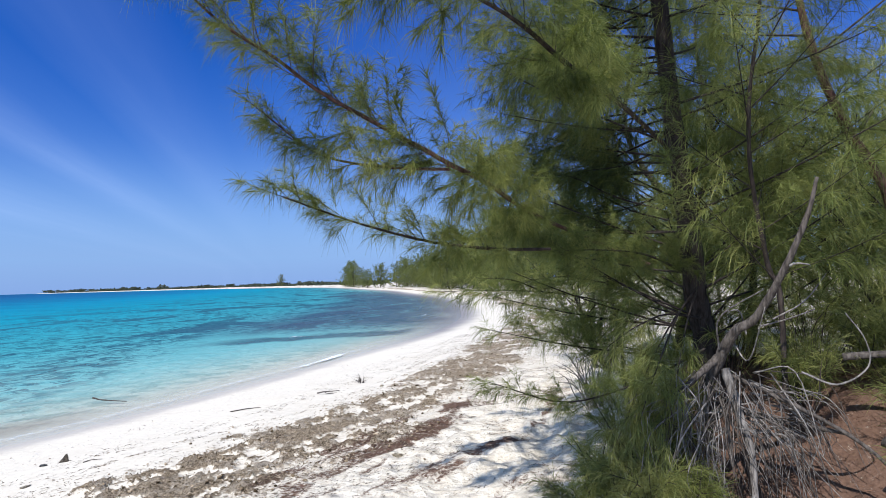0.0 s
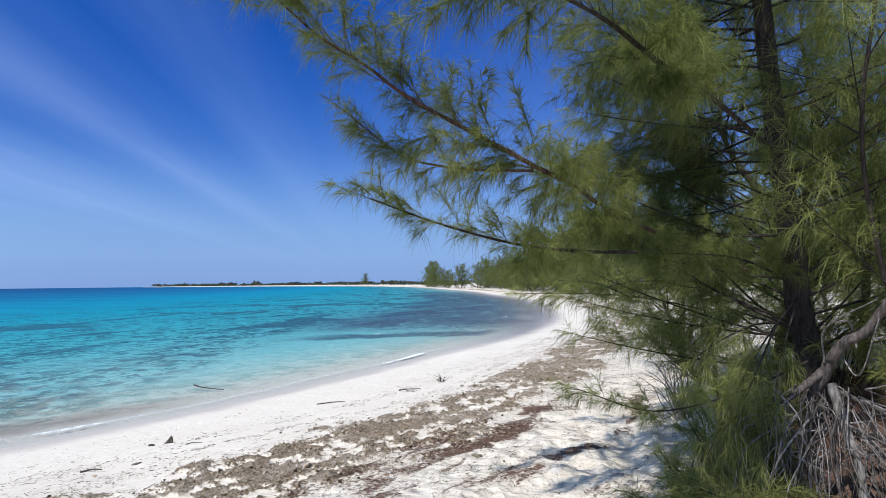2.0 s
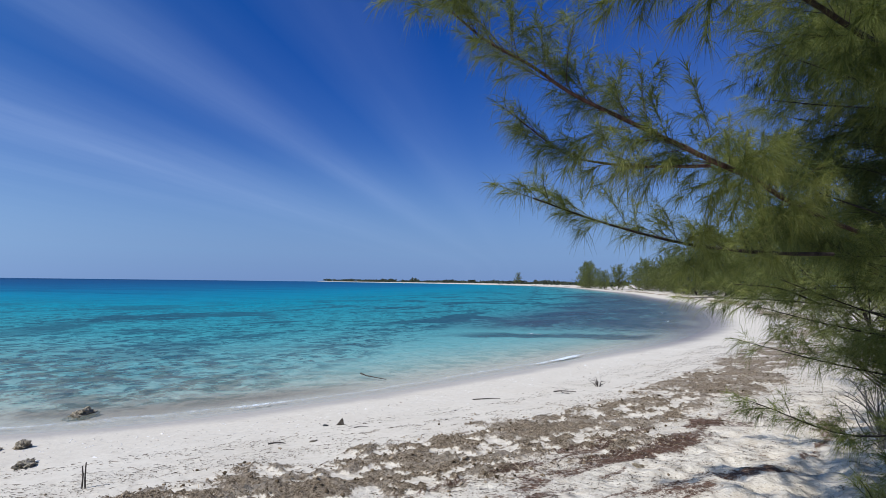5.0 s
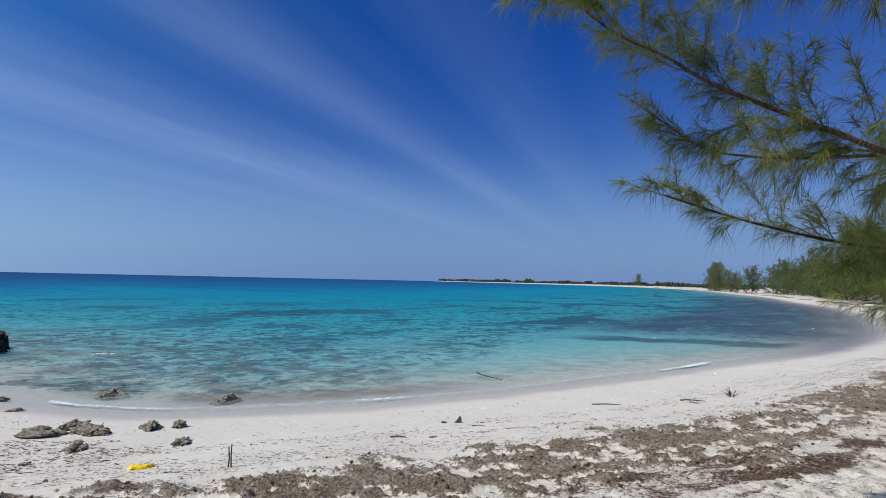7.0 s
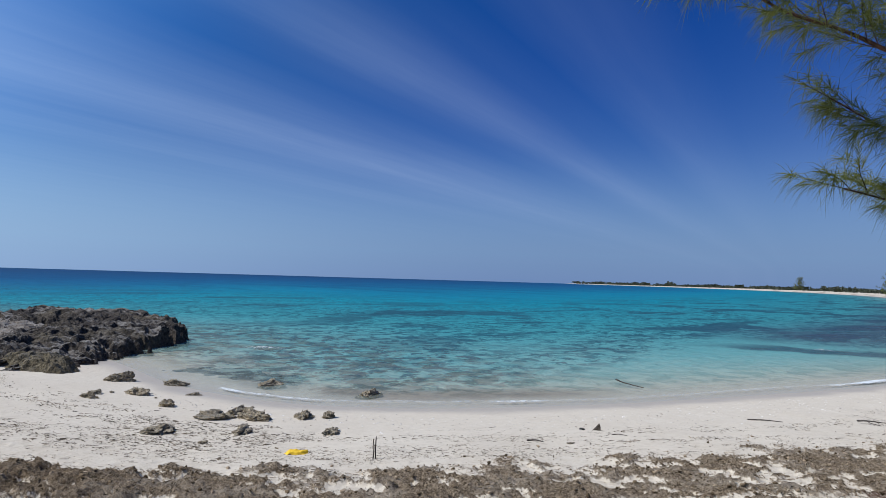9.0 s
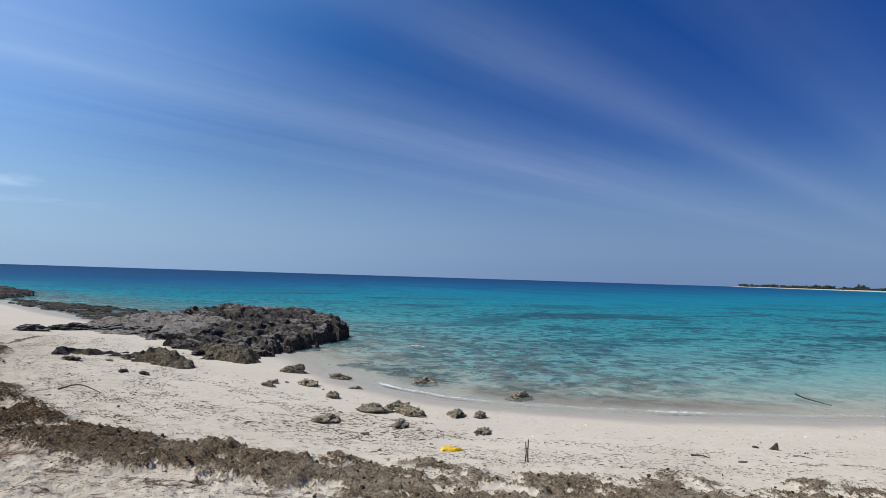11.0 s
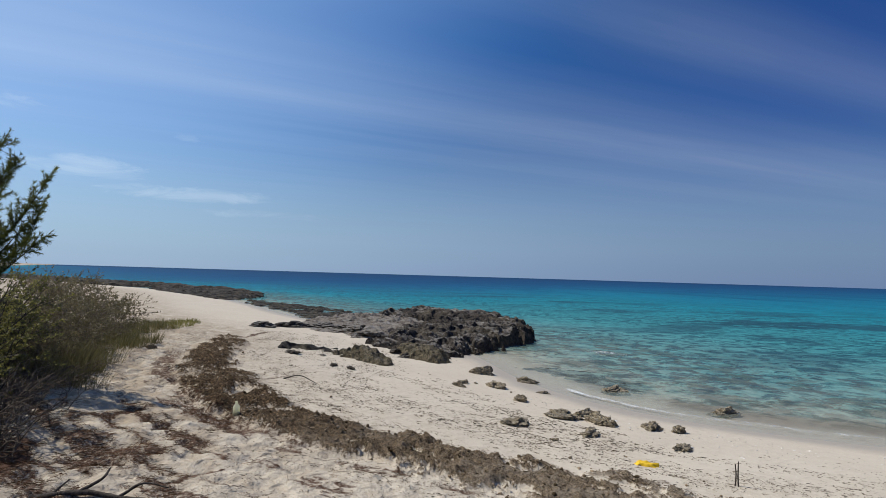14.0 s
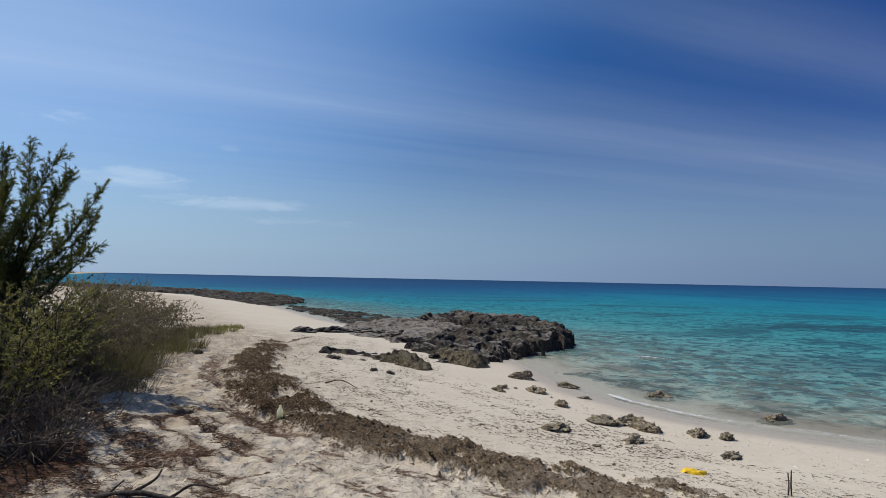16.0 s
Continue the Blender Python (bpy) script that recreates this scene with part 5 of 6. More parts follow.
def root_bank():
    rng = np.random.default_rng(61)
    snag = thing("dead_snag", (1.97, 4.27, 1.6), "leaning grey dead trunk with bare twigs and hanging exposed roots", "dead tree")
    o = np.array(snag.location)

    def bar(name, pts, r0, r1, mat, label="", sides=8):
        q = spline(np.array(pts) - o, 6)
        part(name, mesh_of(name, *tube(q, np.linspace(r0, r1, len(q)), sides, rng, 0.16), mat, None, True), snag, label)

    bar("trunk", [(1.9, 4.35, 1.55), (1.97, 4.27, 1.75), (2.03, 4.13, 1.97), (2.14, 4.02, 2.09), (2.28, 3.88, 2.43), (2.4, 3.81, 2.76), (2.46, 3.78, 3.0)], 0.048, 0.010, DARKWOOD, "weathered grey-brown leaning trunk", 10)
    bar("stub", [(2.27, 3.88, 2.42), (2.33, 3.84, 2.44), (2.40, 3.82, 2.43)], 0.010, 0.004, DEADWOOD)
    bar("branch", [(1.97, 4.27, 1.78), (1.82, 4.22, 1.68), (1.66, 4.18, 1.57), (1.5, 4.14, 1.5)], 0.03, 0.012, DARKWOOD)
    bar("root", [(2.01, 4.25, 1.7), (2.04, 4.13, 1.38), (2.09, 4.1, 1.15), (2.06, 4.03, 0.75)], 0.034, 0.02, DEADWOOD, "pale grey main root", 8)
    bar("root", [(2.05, 4.28, 1.65), (2.22, 4.15, 1.56), (2.45, 3.95, 1.42), (2.62, 3.75, 1.28), (2.75, 3.6, 1.1)], 0.018, 0.010, DARKWOOD)
    bar("root", [(2.05, 4.3, 1.4), (2.35, 4.2, 1.33), (2.7, 4.0, 1.28)], 0.020, 0.014, DARKWOOD)
    for k in range(5):
        a = np.array([1.95 + 0.1 * k, 4.2, 1.85 + 0.05 * k])
        d = np.array([rng.uniform(-0.3, 0.6), rng.uniform(-0.5, 0.0), rng.uniform(0.1, 0.5)])
        bar("twig", [a, a + d * 0.5 + rng.normal(size=3) * 0.05, a + d + rng.normal(size=3) * 0.08], 0.007, 0.003, DEADWOOD, "", 5)
    bar("twig", [(2.35, 3.9, 1.72), (2.48, 3.75, 1.66), (2.62, 3.66, 1.78), (2.6, 3.64, 1.95), (2.5, 3.66, 2.12)], 0.008, 0.004, DEADWOOD, "", 5)
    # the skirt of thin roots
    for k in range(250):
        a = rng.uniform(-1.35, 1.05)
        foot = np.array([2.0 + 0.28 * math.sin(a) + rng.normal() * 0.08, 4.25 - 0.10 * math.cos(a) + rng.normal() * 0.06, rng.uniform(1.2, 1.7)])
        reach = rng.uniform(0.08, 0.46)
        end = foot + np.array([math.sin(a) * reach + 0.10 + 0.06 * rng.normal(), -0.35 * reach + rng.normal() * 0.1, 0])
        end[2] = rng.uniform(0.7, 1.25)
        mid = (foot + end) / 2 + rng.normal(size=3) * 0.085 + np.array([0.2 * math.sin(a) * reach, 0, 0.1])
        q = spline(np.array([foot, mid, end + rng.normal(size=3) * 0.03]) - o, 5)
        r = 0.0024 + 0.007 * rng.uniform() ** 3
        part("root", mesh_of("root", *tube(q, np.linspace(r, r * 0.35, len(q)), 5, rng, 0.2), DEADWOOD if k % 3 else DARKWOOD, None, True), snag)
    # fallen limbs leaning on the bank
    for pts, r in (([(2.75, 3.75, 1.3), (3.0, 3.35, 1.1), (3.3, 3.0, 0.85)], 0.035), ([(2.9, 4.3, 1.75), (3.4, 3.9, 1.85), (3.9, 3.6, 2.05)], 0.028)):
        q = spline(pts, 6)
        ob = tagged(new("fallen_limb", mesh_of("fallen_limb", *tube(q, np.linspace(r, r * 0.6, len(q)), 8, rng, 0.15), DARKWOOD, None, True)), "dark fallen limb lying against the root bank", "fallen limb")


root_bank()


def seedling_clumps():
    """Bushy casuarina shoots at the foot of the bank."""
    rng = np.random.default_rng(66)
    for x, y, z, r, h, n in ((0.95, 4.15, 0.72, 0.30, 0.34, 26), (1.3, 4.0, 0.74, 0.34, 0.42, 32), (1.55, 4.0, 0.78, 0.30, 0.32, 30), (1.15, 4.45, 0.75, 0.34, 0.42, 26), (1.45, 4.7, 0.75, 0.36, 0.75, 28), (1.75, 5.2, 0.85, 0.4, 0.95, 30), (1.65, 4.4, 0.75, 0.28, 0.7, 26), (3.0, 4.9, 1.45, 0.5, 0.9, 40), (3.5, 4.5, 1.35, 0.5, 0.8, 40), (3.3, 3.9, 1.2, 0.4, 0.6, 30), (4.0, 4.2, 1.2, 0.6, 1.1, 44), (2.6, 5.4, 1.5, 0.5, 0.7, 36), (3.8, 5.3, 1.5, 0.6, 1.2, 44), (3.1, 3.5, 1.0, 0.35, 0.55, 26), (2.7, 4.5, 1.3, 0.35, 0.6, 26)):
        ob = thing("casuarina_shoots", (x, y, z), "bushy bright green casuarina shoots at the foot of the bank", "shrub", "shoots under the casuarina")
        st = stems(rng, n, r, h)
        wood = [tube(q, np.linspace(0.005, 0.002, len(q)), 4) for q in st]
        tagged(part("stem", mesh_of("stem", *join(wood), BARK, None, True), ob), kind="stuff")
        tw = st + [t for q in st for t in twigs_along(rng, q, 0.25, 0.06, 0.13, 0.7, 0.3)]
        part("foliage", mesh_of("foliage", *needles_on(rng, tw, 105, 0.15, 0.0036, 0.35, 2), NEEDLE_SUN), ob)


seedling_clumps()
shrub((2.75, 9.9), 0.5, 1.0, 430, 0.0, 40, None, DEADWOOD, 0.03, "bare pale grey dead shrub on the sand by the trees")
shrub((1.9, 7.6), 0.45, 0.8, 431, 0.0, 36, None, DEADWOOD, 0.03, "bare pale grey dead shrub on the sand by the trees")
shrub((-1.83, 12.51), 0.13, 0.20, 432, 0.0, 9, None, DARKWOOD, 0.03, "small dry sprig standing in the sand")

# ---- things on the sand ----


def beach_rocks():
    spots = [((-9.19, 3.53), 0.30), ((-9.39, 4.06), 0.22), ((-8.79, 4.04), 0.26), ((-7.86, 3.43), 0.23), ((-8.54, 4.74), 0.24), ((-8.34, 5.08), 0.17), ((-8.44, 2.52), 0.26), ((-10.53, 3.29), 0.24), ((-13.75, 3.39), 0.31),
             ((-12.10, 2.55), 0.18), ((-11.99, 3.23), 0.27), ((-12.95, 4.19), 0.23), ((-11.58, 4.11), 0.12), ((-12.20, 2.85), 0.07), ((-11.67, 2.35), 0.14), ((-11.42, 3.38), 0.06), ((-12.03, 5.94), 0.36), ((-9.91, 7.04), 0.28),
             ((-7.24, 4.44), 0.19), ((-7.50, 2.75), 0.07), ((-14.01, -4.09), 0.16), ((-4.70, 6.55), 0.05), ((-0.57, 6.36), 0.07), ((-1.3, 11.6), 0.06)]
    for k, (at, size) in enumerate(spots):
        boulder(at, size * 1.05, 700 + k, 0.33 + 0.10 * (k % 3))
    dark = [((-14.70, -1.07), 0.22), ((-13.19, -0.10), 0.12), ((-13.02, 0.26), 0.13),
            ((-14.70, -0.37), 0.09), ((-21.90, -2.63), 0.54), ((-23.08, -1.73), 0.56), ((-23.31, -0.66), 0.57), ((-22.31, 0.50), 0.81), ((-20.31, 1.14), 0.49), ((-16.59, 1.62), 0.32), ((-15.93, 2.01), 0.39)]
    for k, (at, size) in enumerate(dark):
        boulder(at, size * 1.25, 760 + k, 0.30, IRONSHORE, "dark ragged limestone boulder half sunk in the sand")


beach_rocks()


def small_things():
    rng = np.random.default_rng(81)
    # two upright sticks
    x, y = -5.6, 3.96
    z = ground_z(x, y)
    for dx, h, lean in ((0.0, 0.22, 0.012), (0.035, 0.25, -0.02)):
        ob = tagged(new("stick", mesh_of("stick", *tube(spline([(0, 0, -0.04), (lean, 0.004, 0.09), (lean * 0.4, 0, h)], 4), np.linspace(0.009, 0.006, 9), 7, rng, 0.15), DARKWOOD, None, True)),
                    "short dark stick standing upright in the sand", "stick", "upright sticks")
        ob.location = (x + dx, y + dx * 0.6, z)
    # yellow cloth
    nx, ny = 34, 22
    gx, gy = np.meshgrid(np.linspace(-0.17, 0.17, nx), np.linspace(-0.09, 0.09, ny), indexing="ij")
    out = 1 - smooth(np.hypot(gx / 0.17, gy / 0.09) + 0.5 * (vnoise(gx, gy, 18, 2) - 0.5), 0.75, 1.05)
    h = 0.006 + out * (0.012 + 0.055 * ridged(gx, gy, 11, 3, 5))
    i, j = np.meshgrid(np.arange(nx - 1), np.arange(ny - 1), indexing="ij")
    f = np.stack([i * ny + j, (i + 1) * ny + j, (i + 1) * ny + j + 1, i * ny + j + 1], -1).reshape(-1, 4)
    f = f[(out.ravel()[f] > 0.02).any(1)]
    ob = tagged(new("yellow_cloth", mesh_of("yellow_cloth", np.stack([gx, gy, h], -1).reshape(-1, 3), f, YELLOW, None, True)), "crumpled bright yellow cloth lying on the sand", "cloth")
    ob.location = (-6.35, 3.4, ground_z(-6.35, 3.4) - 0.004)
    ob.rotation_euler = (0, 0, 0.9)
    ob.scale = (0.8, 0.75, 0.7)
    # bottle
    x, y = -8.0, -1.32
    bottle = thing("plastic_bottle", (x, y, ground_z(x, y) - 0.01), "clear plastic bottle with yellowish liquid standing in the sand", "bottle")
    bottle.scale = (1.0, 1.0, 0.72)
    prof = [(0.0, 0.002), (0.040, 0.0), (0.043, 0.02), (0.043, 0.12), (0.036, 0.155), (0.018, 0.19), (0.014, 0.215), (0.0, 0.216)]
    ang = np.linspace(0, 2 * math.pi, 20, endpoint=False)

    def lathe(name, rows_, mat, label=""):
        v = np.array([(r * math.cos(a), r * math.sin(a), zz) for r, zz in rows_ for a in ang])
        n = len(ang)
        f = [(k * n + m, k * n + (m + 1) % n, (k + 1) * n + (m + 1) % n, (k + 1) * n + m) for k in range(len(rows_) - 1) for m in range(n)]
        return part(name, mesh_of(name, v, f, mat, None, True), bottle, label)

    lathe("bottle_body", prof, PLASTIC)
    lathe("liquid", [(0.0, 0.004), (0.039, 0.004), (0.040, 0.05), (0.0, 0.051)], LIQUID, "yellow liquid")
    lathe("cap", [(0.0, 0.214), (0.017, 0.213), (0.017, 0.235), (0.0, 0.237)], PLASTIC, "white screw cap")
    # triangular stone, and a dark lump that is built as a ring
    bm = bmesh.new()
    bmesh.ops.create_cone(bm, cap_ends=True, segments=9, radius1=0.085, radius2=0.012, depth=0.15)
    bmesh.ops.subdivide_edges(bm, edges=bm.edges[:], cuts=2, use_grid_fill=True)
    for v in bm.verts:
        v.co = Vector((v.co.x + 0.25 * (v.co.z + 0.07), v.co.y * 0.55, v.co.z)) + 0.018 * noise.noise_vector(v.co * 14)
    me = bpy.data.meshes.new("pointed_stone")
    bm.to_mesh(me)
    bm.free()
    me.materials.append(IRONSHORE)
    ob = tagged(new("pointed_stone", me), "small dark pointed stone standing on the sand", "stone")
    ob.location = (-4.98, 7.63, ground_z(-4.98, 7.63) + 0.04)
    ob.rotation_euler = (0, 0, 0.55)
    ob.scale = (0.8, 0.8, 0.72)
    bm = bmesh.new()
    n1, n2 = 18, 7
    ring = [[bm.verts.new(((0.045 + 0.013 * math.cos(b)) * math.cos(a), 0.018 * math.sin(b), 0.05 + (0.045 + 0.013 * math.cos(b)) * math.sin(a))) for b in np.linspace(0, 6.283, n2, endpoint=False)] for a in np.linspace(0, 6.283, n1, endpoint=False)]
    for a in range(n1):
        for b in range(n2):
            bm.faces.new((ring[a][b], ring[(a + 1) % n1][b], ring[(a + 1) % n1][(b + 1) % n2], ring[a][(b + 1) % n2]))
    me = bpy.data.meshes.new("dark_lump")
    bm.to_mesh(me)
    bm.free()
    me.materials.append(BLACK)
    ob = tagged(new("dark_lump", me), "small black lump, built as a ring, half buried in the sand", "ring")
    ob.location = (-5.17, 7.53, ground_z(-5.17, 7.53) - 0.02)
    ob.rotation_euler = (0.9, 0.1, 0.4)
    ob.scale = (0.8, 0.8, 0.7)
    # driftwood
    for pts, r, lab in (([(-7.55, 12.5, 0.22), (-7.4, 12.5, 0.17), (-7.1, 12.42, 0.14), (-6.75, 12.35, 0.11)], 0.020, "dark driftwood branch at the water's edge"),
                        ([(-3.89, 10.51, 0.0), (-3.65, 10.6, 0.01), (-3.41, 10.71, 0.0)], 0.013, "thin grey driftwood stick on the sand"),
                        ([(-2.54, 11.44, 0.03), (-2.4, 11.5, 0.04), (-2.15, 11.7, 0.01)], 0.014, "thin grey driftwood stick on the sand"),
                        ([(-2.40, 11.5, 0.03), (-2.34, 11.4, 0.02), (-2.2, 11.38, 0.0)], 0.010, "thin grey driftwood stick on the sand"),
                        ([(-5.16, 6.2, 0.0), (-5.08, 6.28, 0.012), (-4.98, 6.33, 0.0)], 0.012, "thin grey driftwood stick on the sand"),
                        ([(-4.62, 7.45, 0.0), (-4.55, 7.5, 0.01), (-4.42, 7.52, 0.0)], 0.008, "thin grey driftwood stick on the sand"),
                        ([(-11.3, -1.0, 0.0), (-11.1, -0.7, 0.10), (-10.8, -0.4, 0.02)], 0.014, "forked dark twig on the weed line")):
        p0 = np.array(pts)
        q = spline(np.c_[p0[:, :2], [ground_z(a, b) + c + r * 0.5 for a, b, c in pts]], 6)
        tagged(new("driftwood", mesh_of("driftwood", *tube(q, np.linspace(r, r * 0.4, len(q)), 6, rng, 0.2), DARKWOOD, None, True)), lab, "driftwood", "driftwood on the beach")
    # forked dead branch by the scrub
    x, y = -4.95, -1.75
    z = ground_z(x, y)
    branch = thing("dead_branch", (x, y, z), "dark forked dead branch lying on the sand", "driftwood")
    branch.rotation_euler = (0, 0, 0.75)
    branch.scale = (1.0, 1.0, 0.9)
    for pts, r in (([(-0.45, -0.35, 0.02), (-0.2, -0.12, 0.08), (0.05, 0.05, 0.05), (0.35, 0.2, 0.06)], 0.022), ([(-0.2, -0.12, 0.08), (-0.15, 0.02, 0.16), (-0.2, 0.1, 0.22)], 0.012),
                   ([(0.05, 0.05, 0.05), (0.12, 0.2, 0.14), (0.3, 0.3, 0.12)], 0.010), ([(-0.35, -0.3, 0.02), (-0.42, -0.1, 0.12)], 0.012), ([(0.2, 0.12, 0.05), (0.3, 0.05, 0.02), (0.42, 0.06, 0.0)], 0.010)):
        q = spline(pts, 5)
        part("fork", mesh_of("fork", *tube(q, np.linspace(1.4 * r, r * 0.5, len(q)), 6, rng, 0.2), DARKWOOD, None, True), branch)


small_things()

# ---- loose cover ----


def scatter(rng, n, box, weight):
    """Points on the plan, kept by weight(x, y) from 0 to 1."""
    x = rng.uniform(box[0], box[1], n)
    y = rng.uniform(box[2], box[3], n)
    z, s, _, wrack, litter, _ = land(x, y)
    keep = rng.uniform(0, 1, n) < weight(x, y, s, wrack, litter)
    return np.stack([x, y, z], 1)[keep]


def loose_cover():
    rng = np.random.default_rng(71)
    p = scatter(rng, 520000, (-17, 3.5, -4, 20), lambda x, y, s, w, l: smooth(w, 0.15, 0.7) * np.clip(9.0 / np.hypot(x, y), 0, 1) ** 2 * (0.65 + 0.35 * smooth(y, 1.0, 4.0)))
    damp = to_line(p[:, 0], p[:, 1], WRACK)[1] + rng.normal(size=len(p)) * 2.2 < 11.5
    for heap, mat, lab in ((p[~damp], WEED, "line of dried tan seaweed heaped along the beach"), (p[damp], WEED_DARK, "ridge of dark brown seaweed heaped on the sand")):
        n = len(heap)
        way = rng.normal(size=(n, 3)) * np.array([1, 1, 0.55]) + np.array([0, 0, 0.12])
        v, f = strands(rng, heap, way, rng.uniform(0.018, 0.085, n), rng.uniform(0.002, 0.011, n), 0.5, 2)
        tagged(new("seaweed_wrack", mesh_of("seaweed_wrack", v, f, mat)), lab, "seaweed", kind="stuff")
    p = scatter(rng, 120000, (-12, 3.4, -4.5, 10), lambda x, y, s, w, l: 0.85 * smooth(l, 0.15, 0.7))
    n = len(p)
    p = np.vstack([p, scatter(rng, 40000, (-8.5, -3.6, -4.3, -1.3), lambda x, y, s, w, l: smooth(l, 0.1, 0.6))])
    n = len(p)
    v, f = strands(rng, p + np.array([0, 0, 0.004]), rng.normal(size=(n, 3)) * np.array([1, 1, 0.15]), rng.uniform(0.04, 0.11, n), rng.uniform(0.002, 0.005, n), 0.1, 2)
    tagged(new("needle_litter", mesh_of("needle_litter", v, f, WEED_RED)), "reddish brown dry needles and weed strewn on the sand", "litter", kind="stuff")
    def lain_along(q, amount):
        e = 0.02
        d0 = to_line(q[:, 0], q[:, 1], WRACK)[0]
        nx, ny = (to_line(q[:, 0] + e, q[:, 1], WRACK)[0] - d0) / e, (to_line(q[:, 0], q[:, 1] + e, WRACK)[0] - d0) / e
        return np.stack([-ny, nx, 0 * nx], 1) * amount + rng.normal(size=(len(q), 3)) * np.array([1, 1, 0.10]) * 0.5

    def strewn(x, y, s, w, l):
        dw, t = to_line(x, y, WRACK)
        seaward = smooth(-dw, 0.3, 0.7) * (1 - smooth(-dw, 2.0, 3.4))
        rows = smooth(0.6 * fbm(0.35 * t, dw * 3.4, 1.0, 3, 131, 0.6) + 0.4 * fbm(x, y, 3.2, 3, 132, 0.7), 0.445, 0.58)
        landward = smooth(dw, 0.4, 0.9) * smooth(0.55 * fbm(0.4 * t, dw * 2.0, 1.0, 4, 133, 0.65) + 0.45 * fbm(x, y, 3.0, 4, 134, 0.7), 0.45, 0.57) * (1 - smooth(np.hypot(x, y), 12, 22))
        return smooth(s, 1.4, 2.6) * np.clip(0.006 + 0.75 * seaward * rows + 0.85 * landward, 0, 1)

    p = scatter(rng, 560000, (-20, 3.2, -5, 24), strewn)
    n = len(p)
    v, f = strands(rng, p + np.array([0, 0, 0.007]), lain_along(p, 1.0), 0.015 + 0.10 * rng.uniform(0, 1, n) ** 4, rng.uniform(0.002, 0.007, n), 0.05, 2)
    tagged(new("beach_debris", mesh_of("beach_debris", v, f, SCRAP)), "scattered dark scraps of dry weed and twig on the sand", "debris", kind="stuff")
    def strewn_west(x, y, s, w, l):
        dw, t = to_line(x, y, WRACK)
        rows = smooth(0.55 * fbm(0.5 * t, dw * 2.6, 1.0, 4, 151, 0.65) + 0.45 * fbm(x, y, 2.6, 4, 152, 0.7), 0.47, 0.58)
        return smooth(-dw, 0.2, 0.6) * (1 - smooth(-dw, 3.2, 5.0)) * rows * smooth(s, 1.6, 2.8)

    p = scatter(rng, 42000, (-18, -7, -3, 4), strewn_west)
    n = len(p)
    v, f = strands(rng, p + np.array([0, 0, 0.008]), lain_along(p, 1.0), 0.02 + 0.10 * rng.uniform(0, 1, n) ** 3, rng.uniform(0.003, 0.010, n), 0.05, 2)
    tagged(new("beach_debris", mesh_of("beach_debris", v, f, SCRAP)), "dark shreds of weed strewn in rows below the ridge", "debris", kind="stuff")
    # crumbly clods in and beside the weed line
    p = scatter(rng, 80000, (-17, 3.5, -4, 20), lambda x, y, s, w, l: 0.6 * smooth(w, 0.10, 0.5) * np.clip(8.0 / np.hypot(x, y), 0, 1) ** 1.5)
    n = len(p)
    r = (0.004 + 0.022 * rng.uniform(0, 1, n) ** 3.5)[:, None, None]
    ball = bmesh.new()
    bmesh.ops.create_icosphere(ball, subdivisions=1, radius=1.0)
    bv = np.array([tuple(q.co) for q in ball.verts])
    bf = np.array([[q.index for q in face.verts] for face in ball.faces])
    ball.free()
    v = p[:, None] + bv[None] * r * rng.uniform(0.55, 1.35, (n, len(bv), 1)) * np.array([1, 1, 0.75]) + np.array([0, 0, 0.3]) * r
    f = (bf[None] + (np.arange(n) * len(bv))[:, None, None]).reshape(-1, 3)
    tagged(new("weed_clods", mesh_of("weed_clods", v.reshape(-1, 3), f, WEED)), "crumbly clods of dry brown seaweed", "seaweed", kind="stuff")
    # shell and coral bits along the swash line
    p = scatter(rng, 60000, (-13, 1, 3.5, 26), lambda x, y, s, w, l: 0.25 * smooth(s, 0.9, 1.4) * (1 - smooth(s, 1.8, 3.0)))
    n = len(p)
    r = rng.uniform(0.006, 0.02, n) * np.where(rng.uniform(0, 1, n) > 0.96, 2.0, 1.0)
    octa = np.array([(1, 0, 0), (0, 1, 0), (-1, 0, 0), (0, -1, 0), (0, 0, 0.6), (0, 0, -0.6)])
    v = (p[:, None] + octa[None] * (r[:, None, None] * rng.uniform(0.6, 1.4, (n, 6, 1)))).reshape(-1, 3)
    tri = np.array([(0, 1, 4), (1, 2, 4), (2, 3, 4), (3, 0, 4), (1, 0, 5), (2, 1, 5), (3, 2, 5), (0, 3, 5)])
    f = (tri[None] + (np.arange(n) * 6)[:, None, None]).reshape(-1, 3)
    tagged(new("shell_hash", mesh_of("shell_hash", v, f, SHELL)), "band of broken shell and coral bits above the swash", "shells", kind="stuff")


loose_cover()


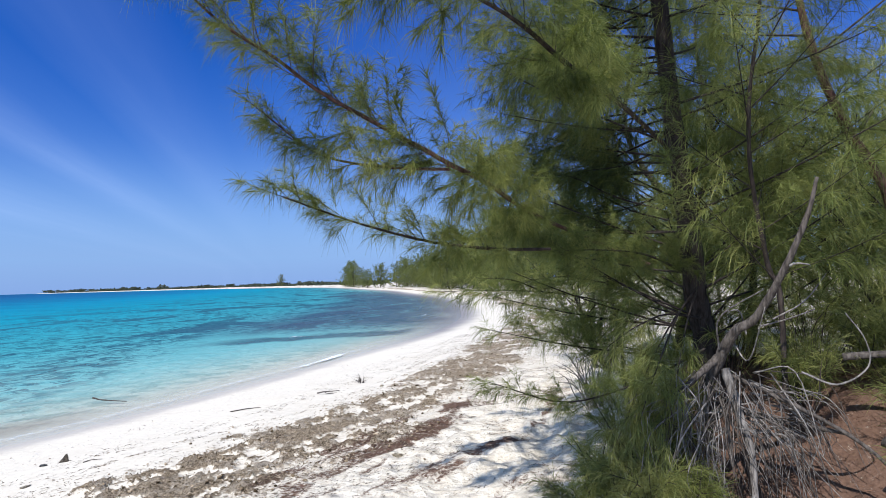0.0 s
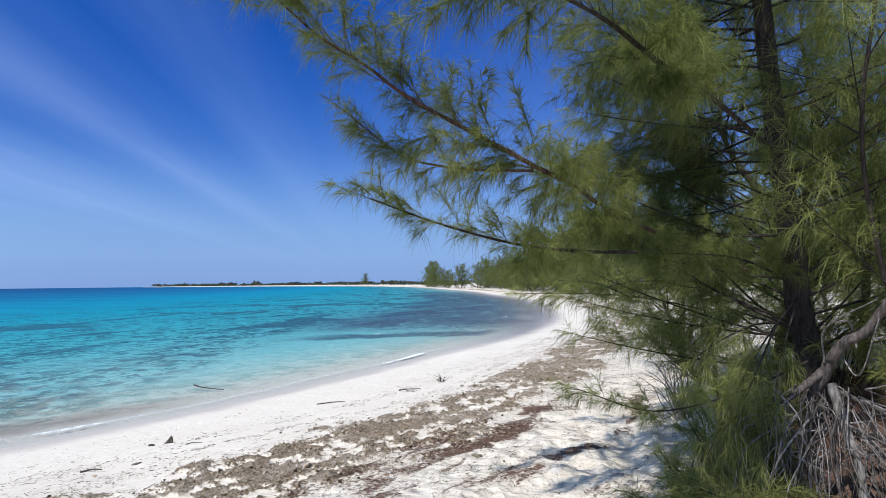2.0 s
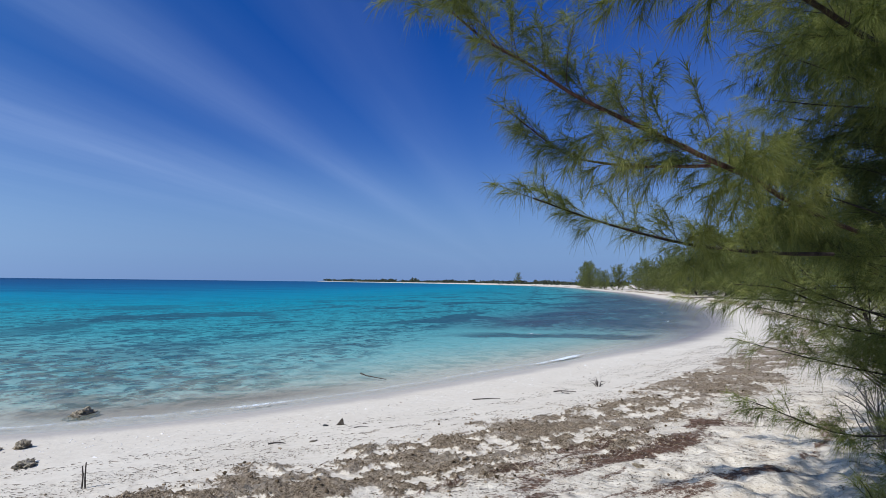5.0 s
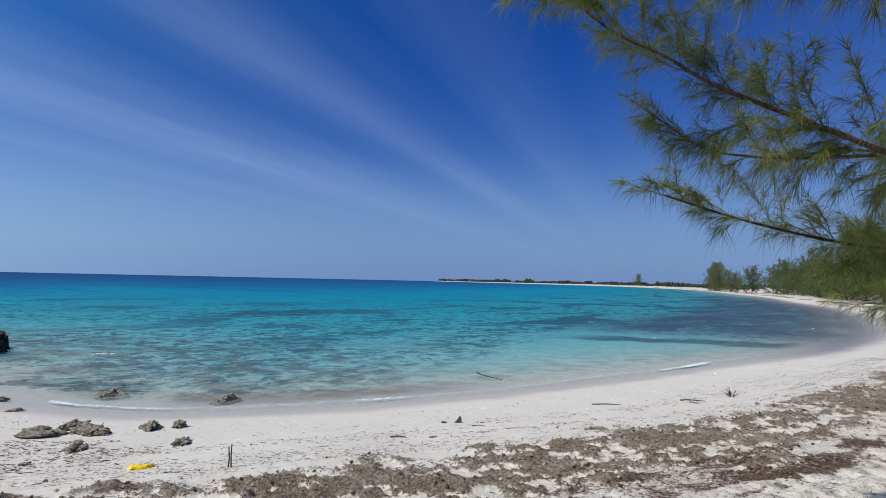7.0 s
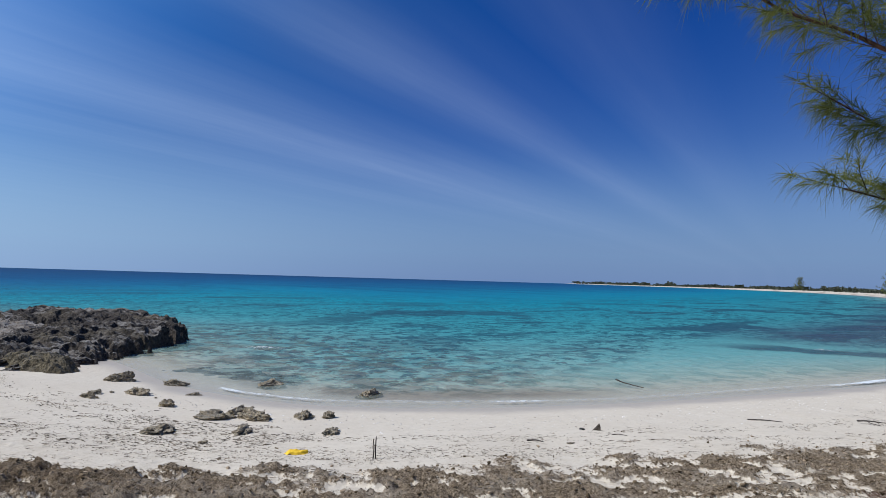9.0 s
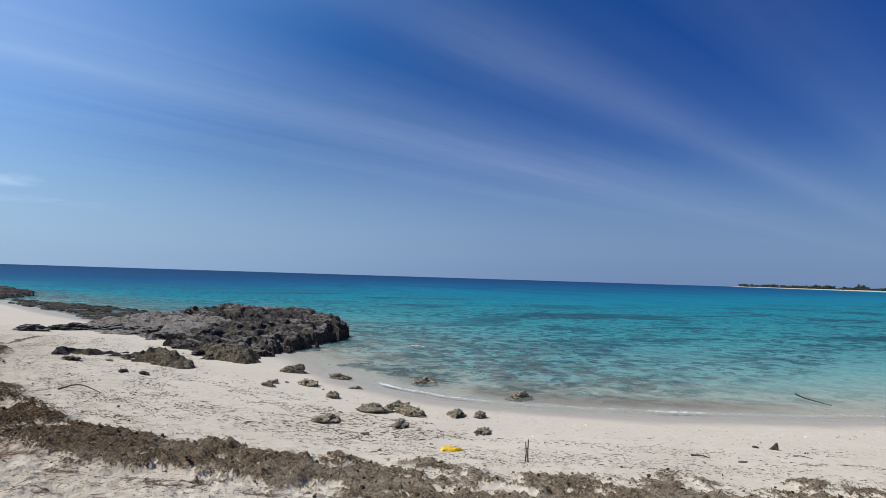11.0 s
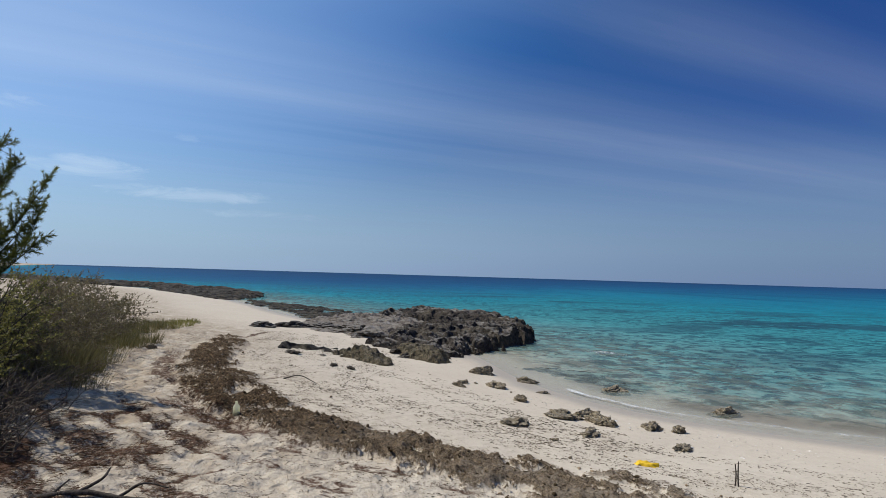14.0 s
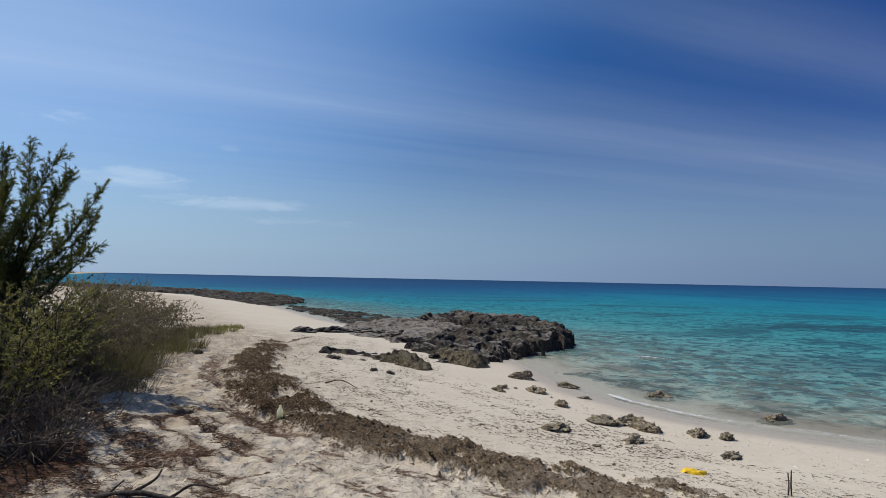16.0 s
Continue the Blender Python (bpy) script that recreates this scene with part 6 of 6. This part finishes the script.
def foam():
    """The thin lip of foam where the water meets the sand."""
    us = np.arange(5.5, 26, 0.10)
    seg = np.diff(SHORE, axis=0)
    ln = np.linalg.norm(seg, axis=1)
    cum = np.r_[0, np.cumsum(ln)]
    start = cum[np.argmin(np.hypot(SHORE[:, 0] + 17.5, SHORE[:, 1] - 4.3))]
    t = start + us
    i = np.clip(np.searchsorted(cum, t) - 1, 0, len(seg) - 1)
    p = SHORE[i] + seg[i] * ((t - cum[i]) / ln[i])[:, None]
    d = seg[i] / ln[i][:, None]
    out = np.stack([-d[:, 1], d[:, 0]], 1)
    cols = 9
    v, body = [], []
    for k in range(cols):
        c = k / (cols - 1)
        wide = 0.22 + 0.6 * fbm(us, 0 * us, 0.5, 3, 91) ** 2
        lead = 0.02 + 0.5 * (fbm(us, 0 * us + 7, 0.3, 3, 92) - 0.5)
        q = p + out * (lead + c * wide)[:, None]
        crest = math.sin(math.pi * c)
        zz = np.maximum(0.028, land(q[:, 0], q[:, 1])[0] + 0.006) + 0.05 * crest * fbm(us, 0 * us, 0.5, 2, 93)
        v.append(np.c_[q, zz])
        body.append(crest * (0.36 + 0.38 * smooth(fbm(us, 0 * us + 3, 0.3, 3, 94), 0.35, 0.65)))
    v = np.stack(v, 1)
    n = len(us)
    a, b = np.meshgrid(np.arange(n - 1), np.arange(cols - 1), indexing="ij")
    f = np.stack([a * cols + b, (a + 1) * cols + b, (a + 1) * cols + b + 1, a * cols + b + 1], -1).reshape(-1, 4)
    me = mesh_of("foam_line", v.reshape(-1, 3), f, FOAM, {"body": np.stack(body, 1).ravel()}, True)
    tagged(new("foam_line", me), "thin broken line of white foam along the swash", "foam", kind="stuff")


foam()


def breakers():
    """Small waves tumbling in the shallows."""
    for (x0, y0), (x1, y1), high, seed in (((-18.2, 7.6), (-16.7, 9.2), 0.10, 5), ((-7.2, 26.0), (-6.0, 26.7), 0.10, 6), ((-2.9, 27.2), (-2.2, 29.6), 0.09, 7), ((-1.6, 38.0), (-0.9, 42.0), 0.10, 8), ((-2.6, 50.0), (-1.9, 54.0), 0.10, 9)):
        d = np.array([x1 - x0, y1 - y0])
        length = np.linalg.norm(d)
        d /= length
        nu, nv = int(length / 0.05) + 2, 13
        u, v = np.meshgrid(np.linspace(0, length, nu), np.linspace(0, 1, nv), indexing="ij")
        ends = np.sin(np.pi * u / length) ** 0.7
        wide = (0.35 + 0.6 * fbm(u, 0 * u, 0.9, 3, seed)) * ends * (0.8 + 2.0 * high)
        bow = 0.5 * (fbm(u, 0 * u, 0.35, 3, seed + 1) - 0.5)
        off = bow + (v - 0.5) * wide
        crest = np.sin(np.pi * v) * ends
        z = 0.03 + high * crest * (0.5 + 0.9 * fbm(u, v, 1.6, 3, seed + 2))
        q = np.stack([x0 + d[0] * u - d[1] * off, y0 + d[1] * u + d[0] * off, z], -1).reshape(-1, 3)
        a, b = np.meshgrid(np.arange(nu - 1), np.arange(nv - 1), indexing="ij")
        f = np.stack([a * nv + b, (a + 1) * nv + b, (a + 1) * nv + b + 1, a * nv + b + 1], -1).reshape(-1, 4)
        me = mesh_of("breaker", q, f, FOAM, {"body": (0.42 * crest * (0.2 + 0.9 * smooth(fbm(u, 2 * v, 1.4, 3, seed + 4), 0.3, 0.6))).ravel()}, True)
        tagged(new("breaker", me), "small white wave breaking in the shallows", "foam", "breakers", kind="stuff")


breakers()
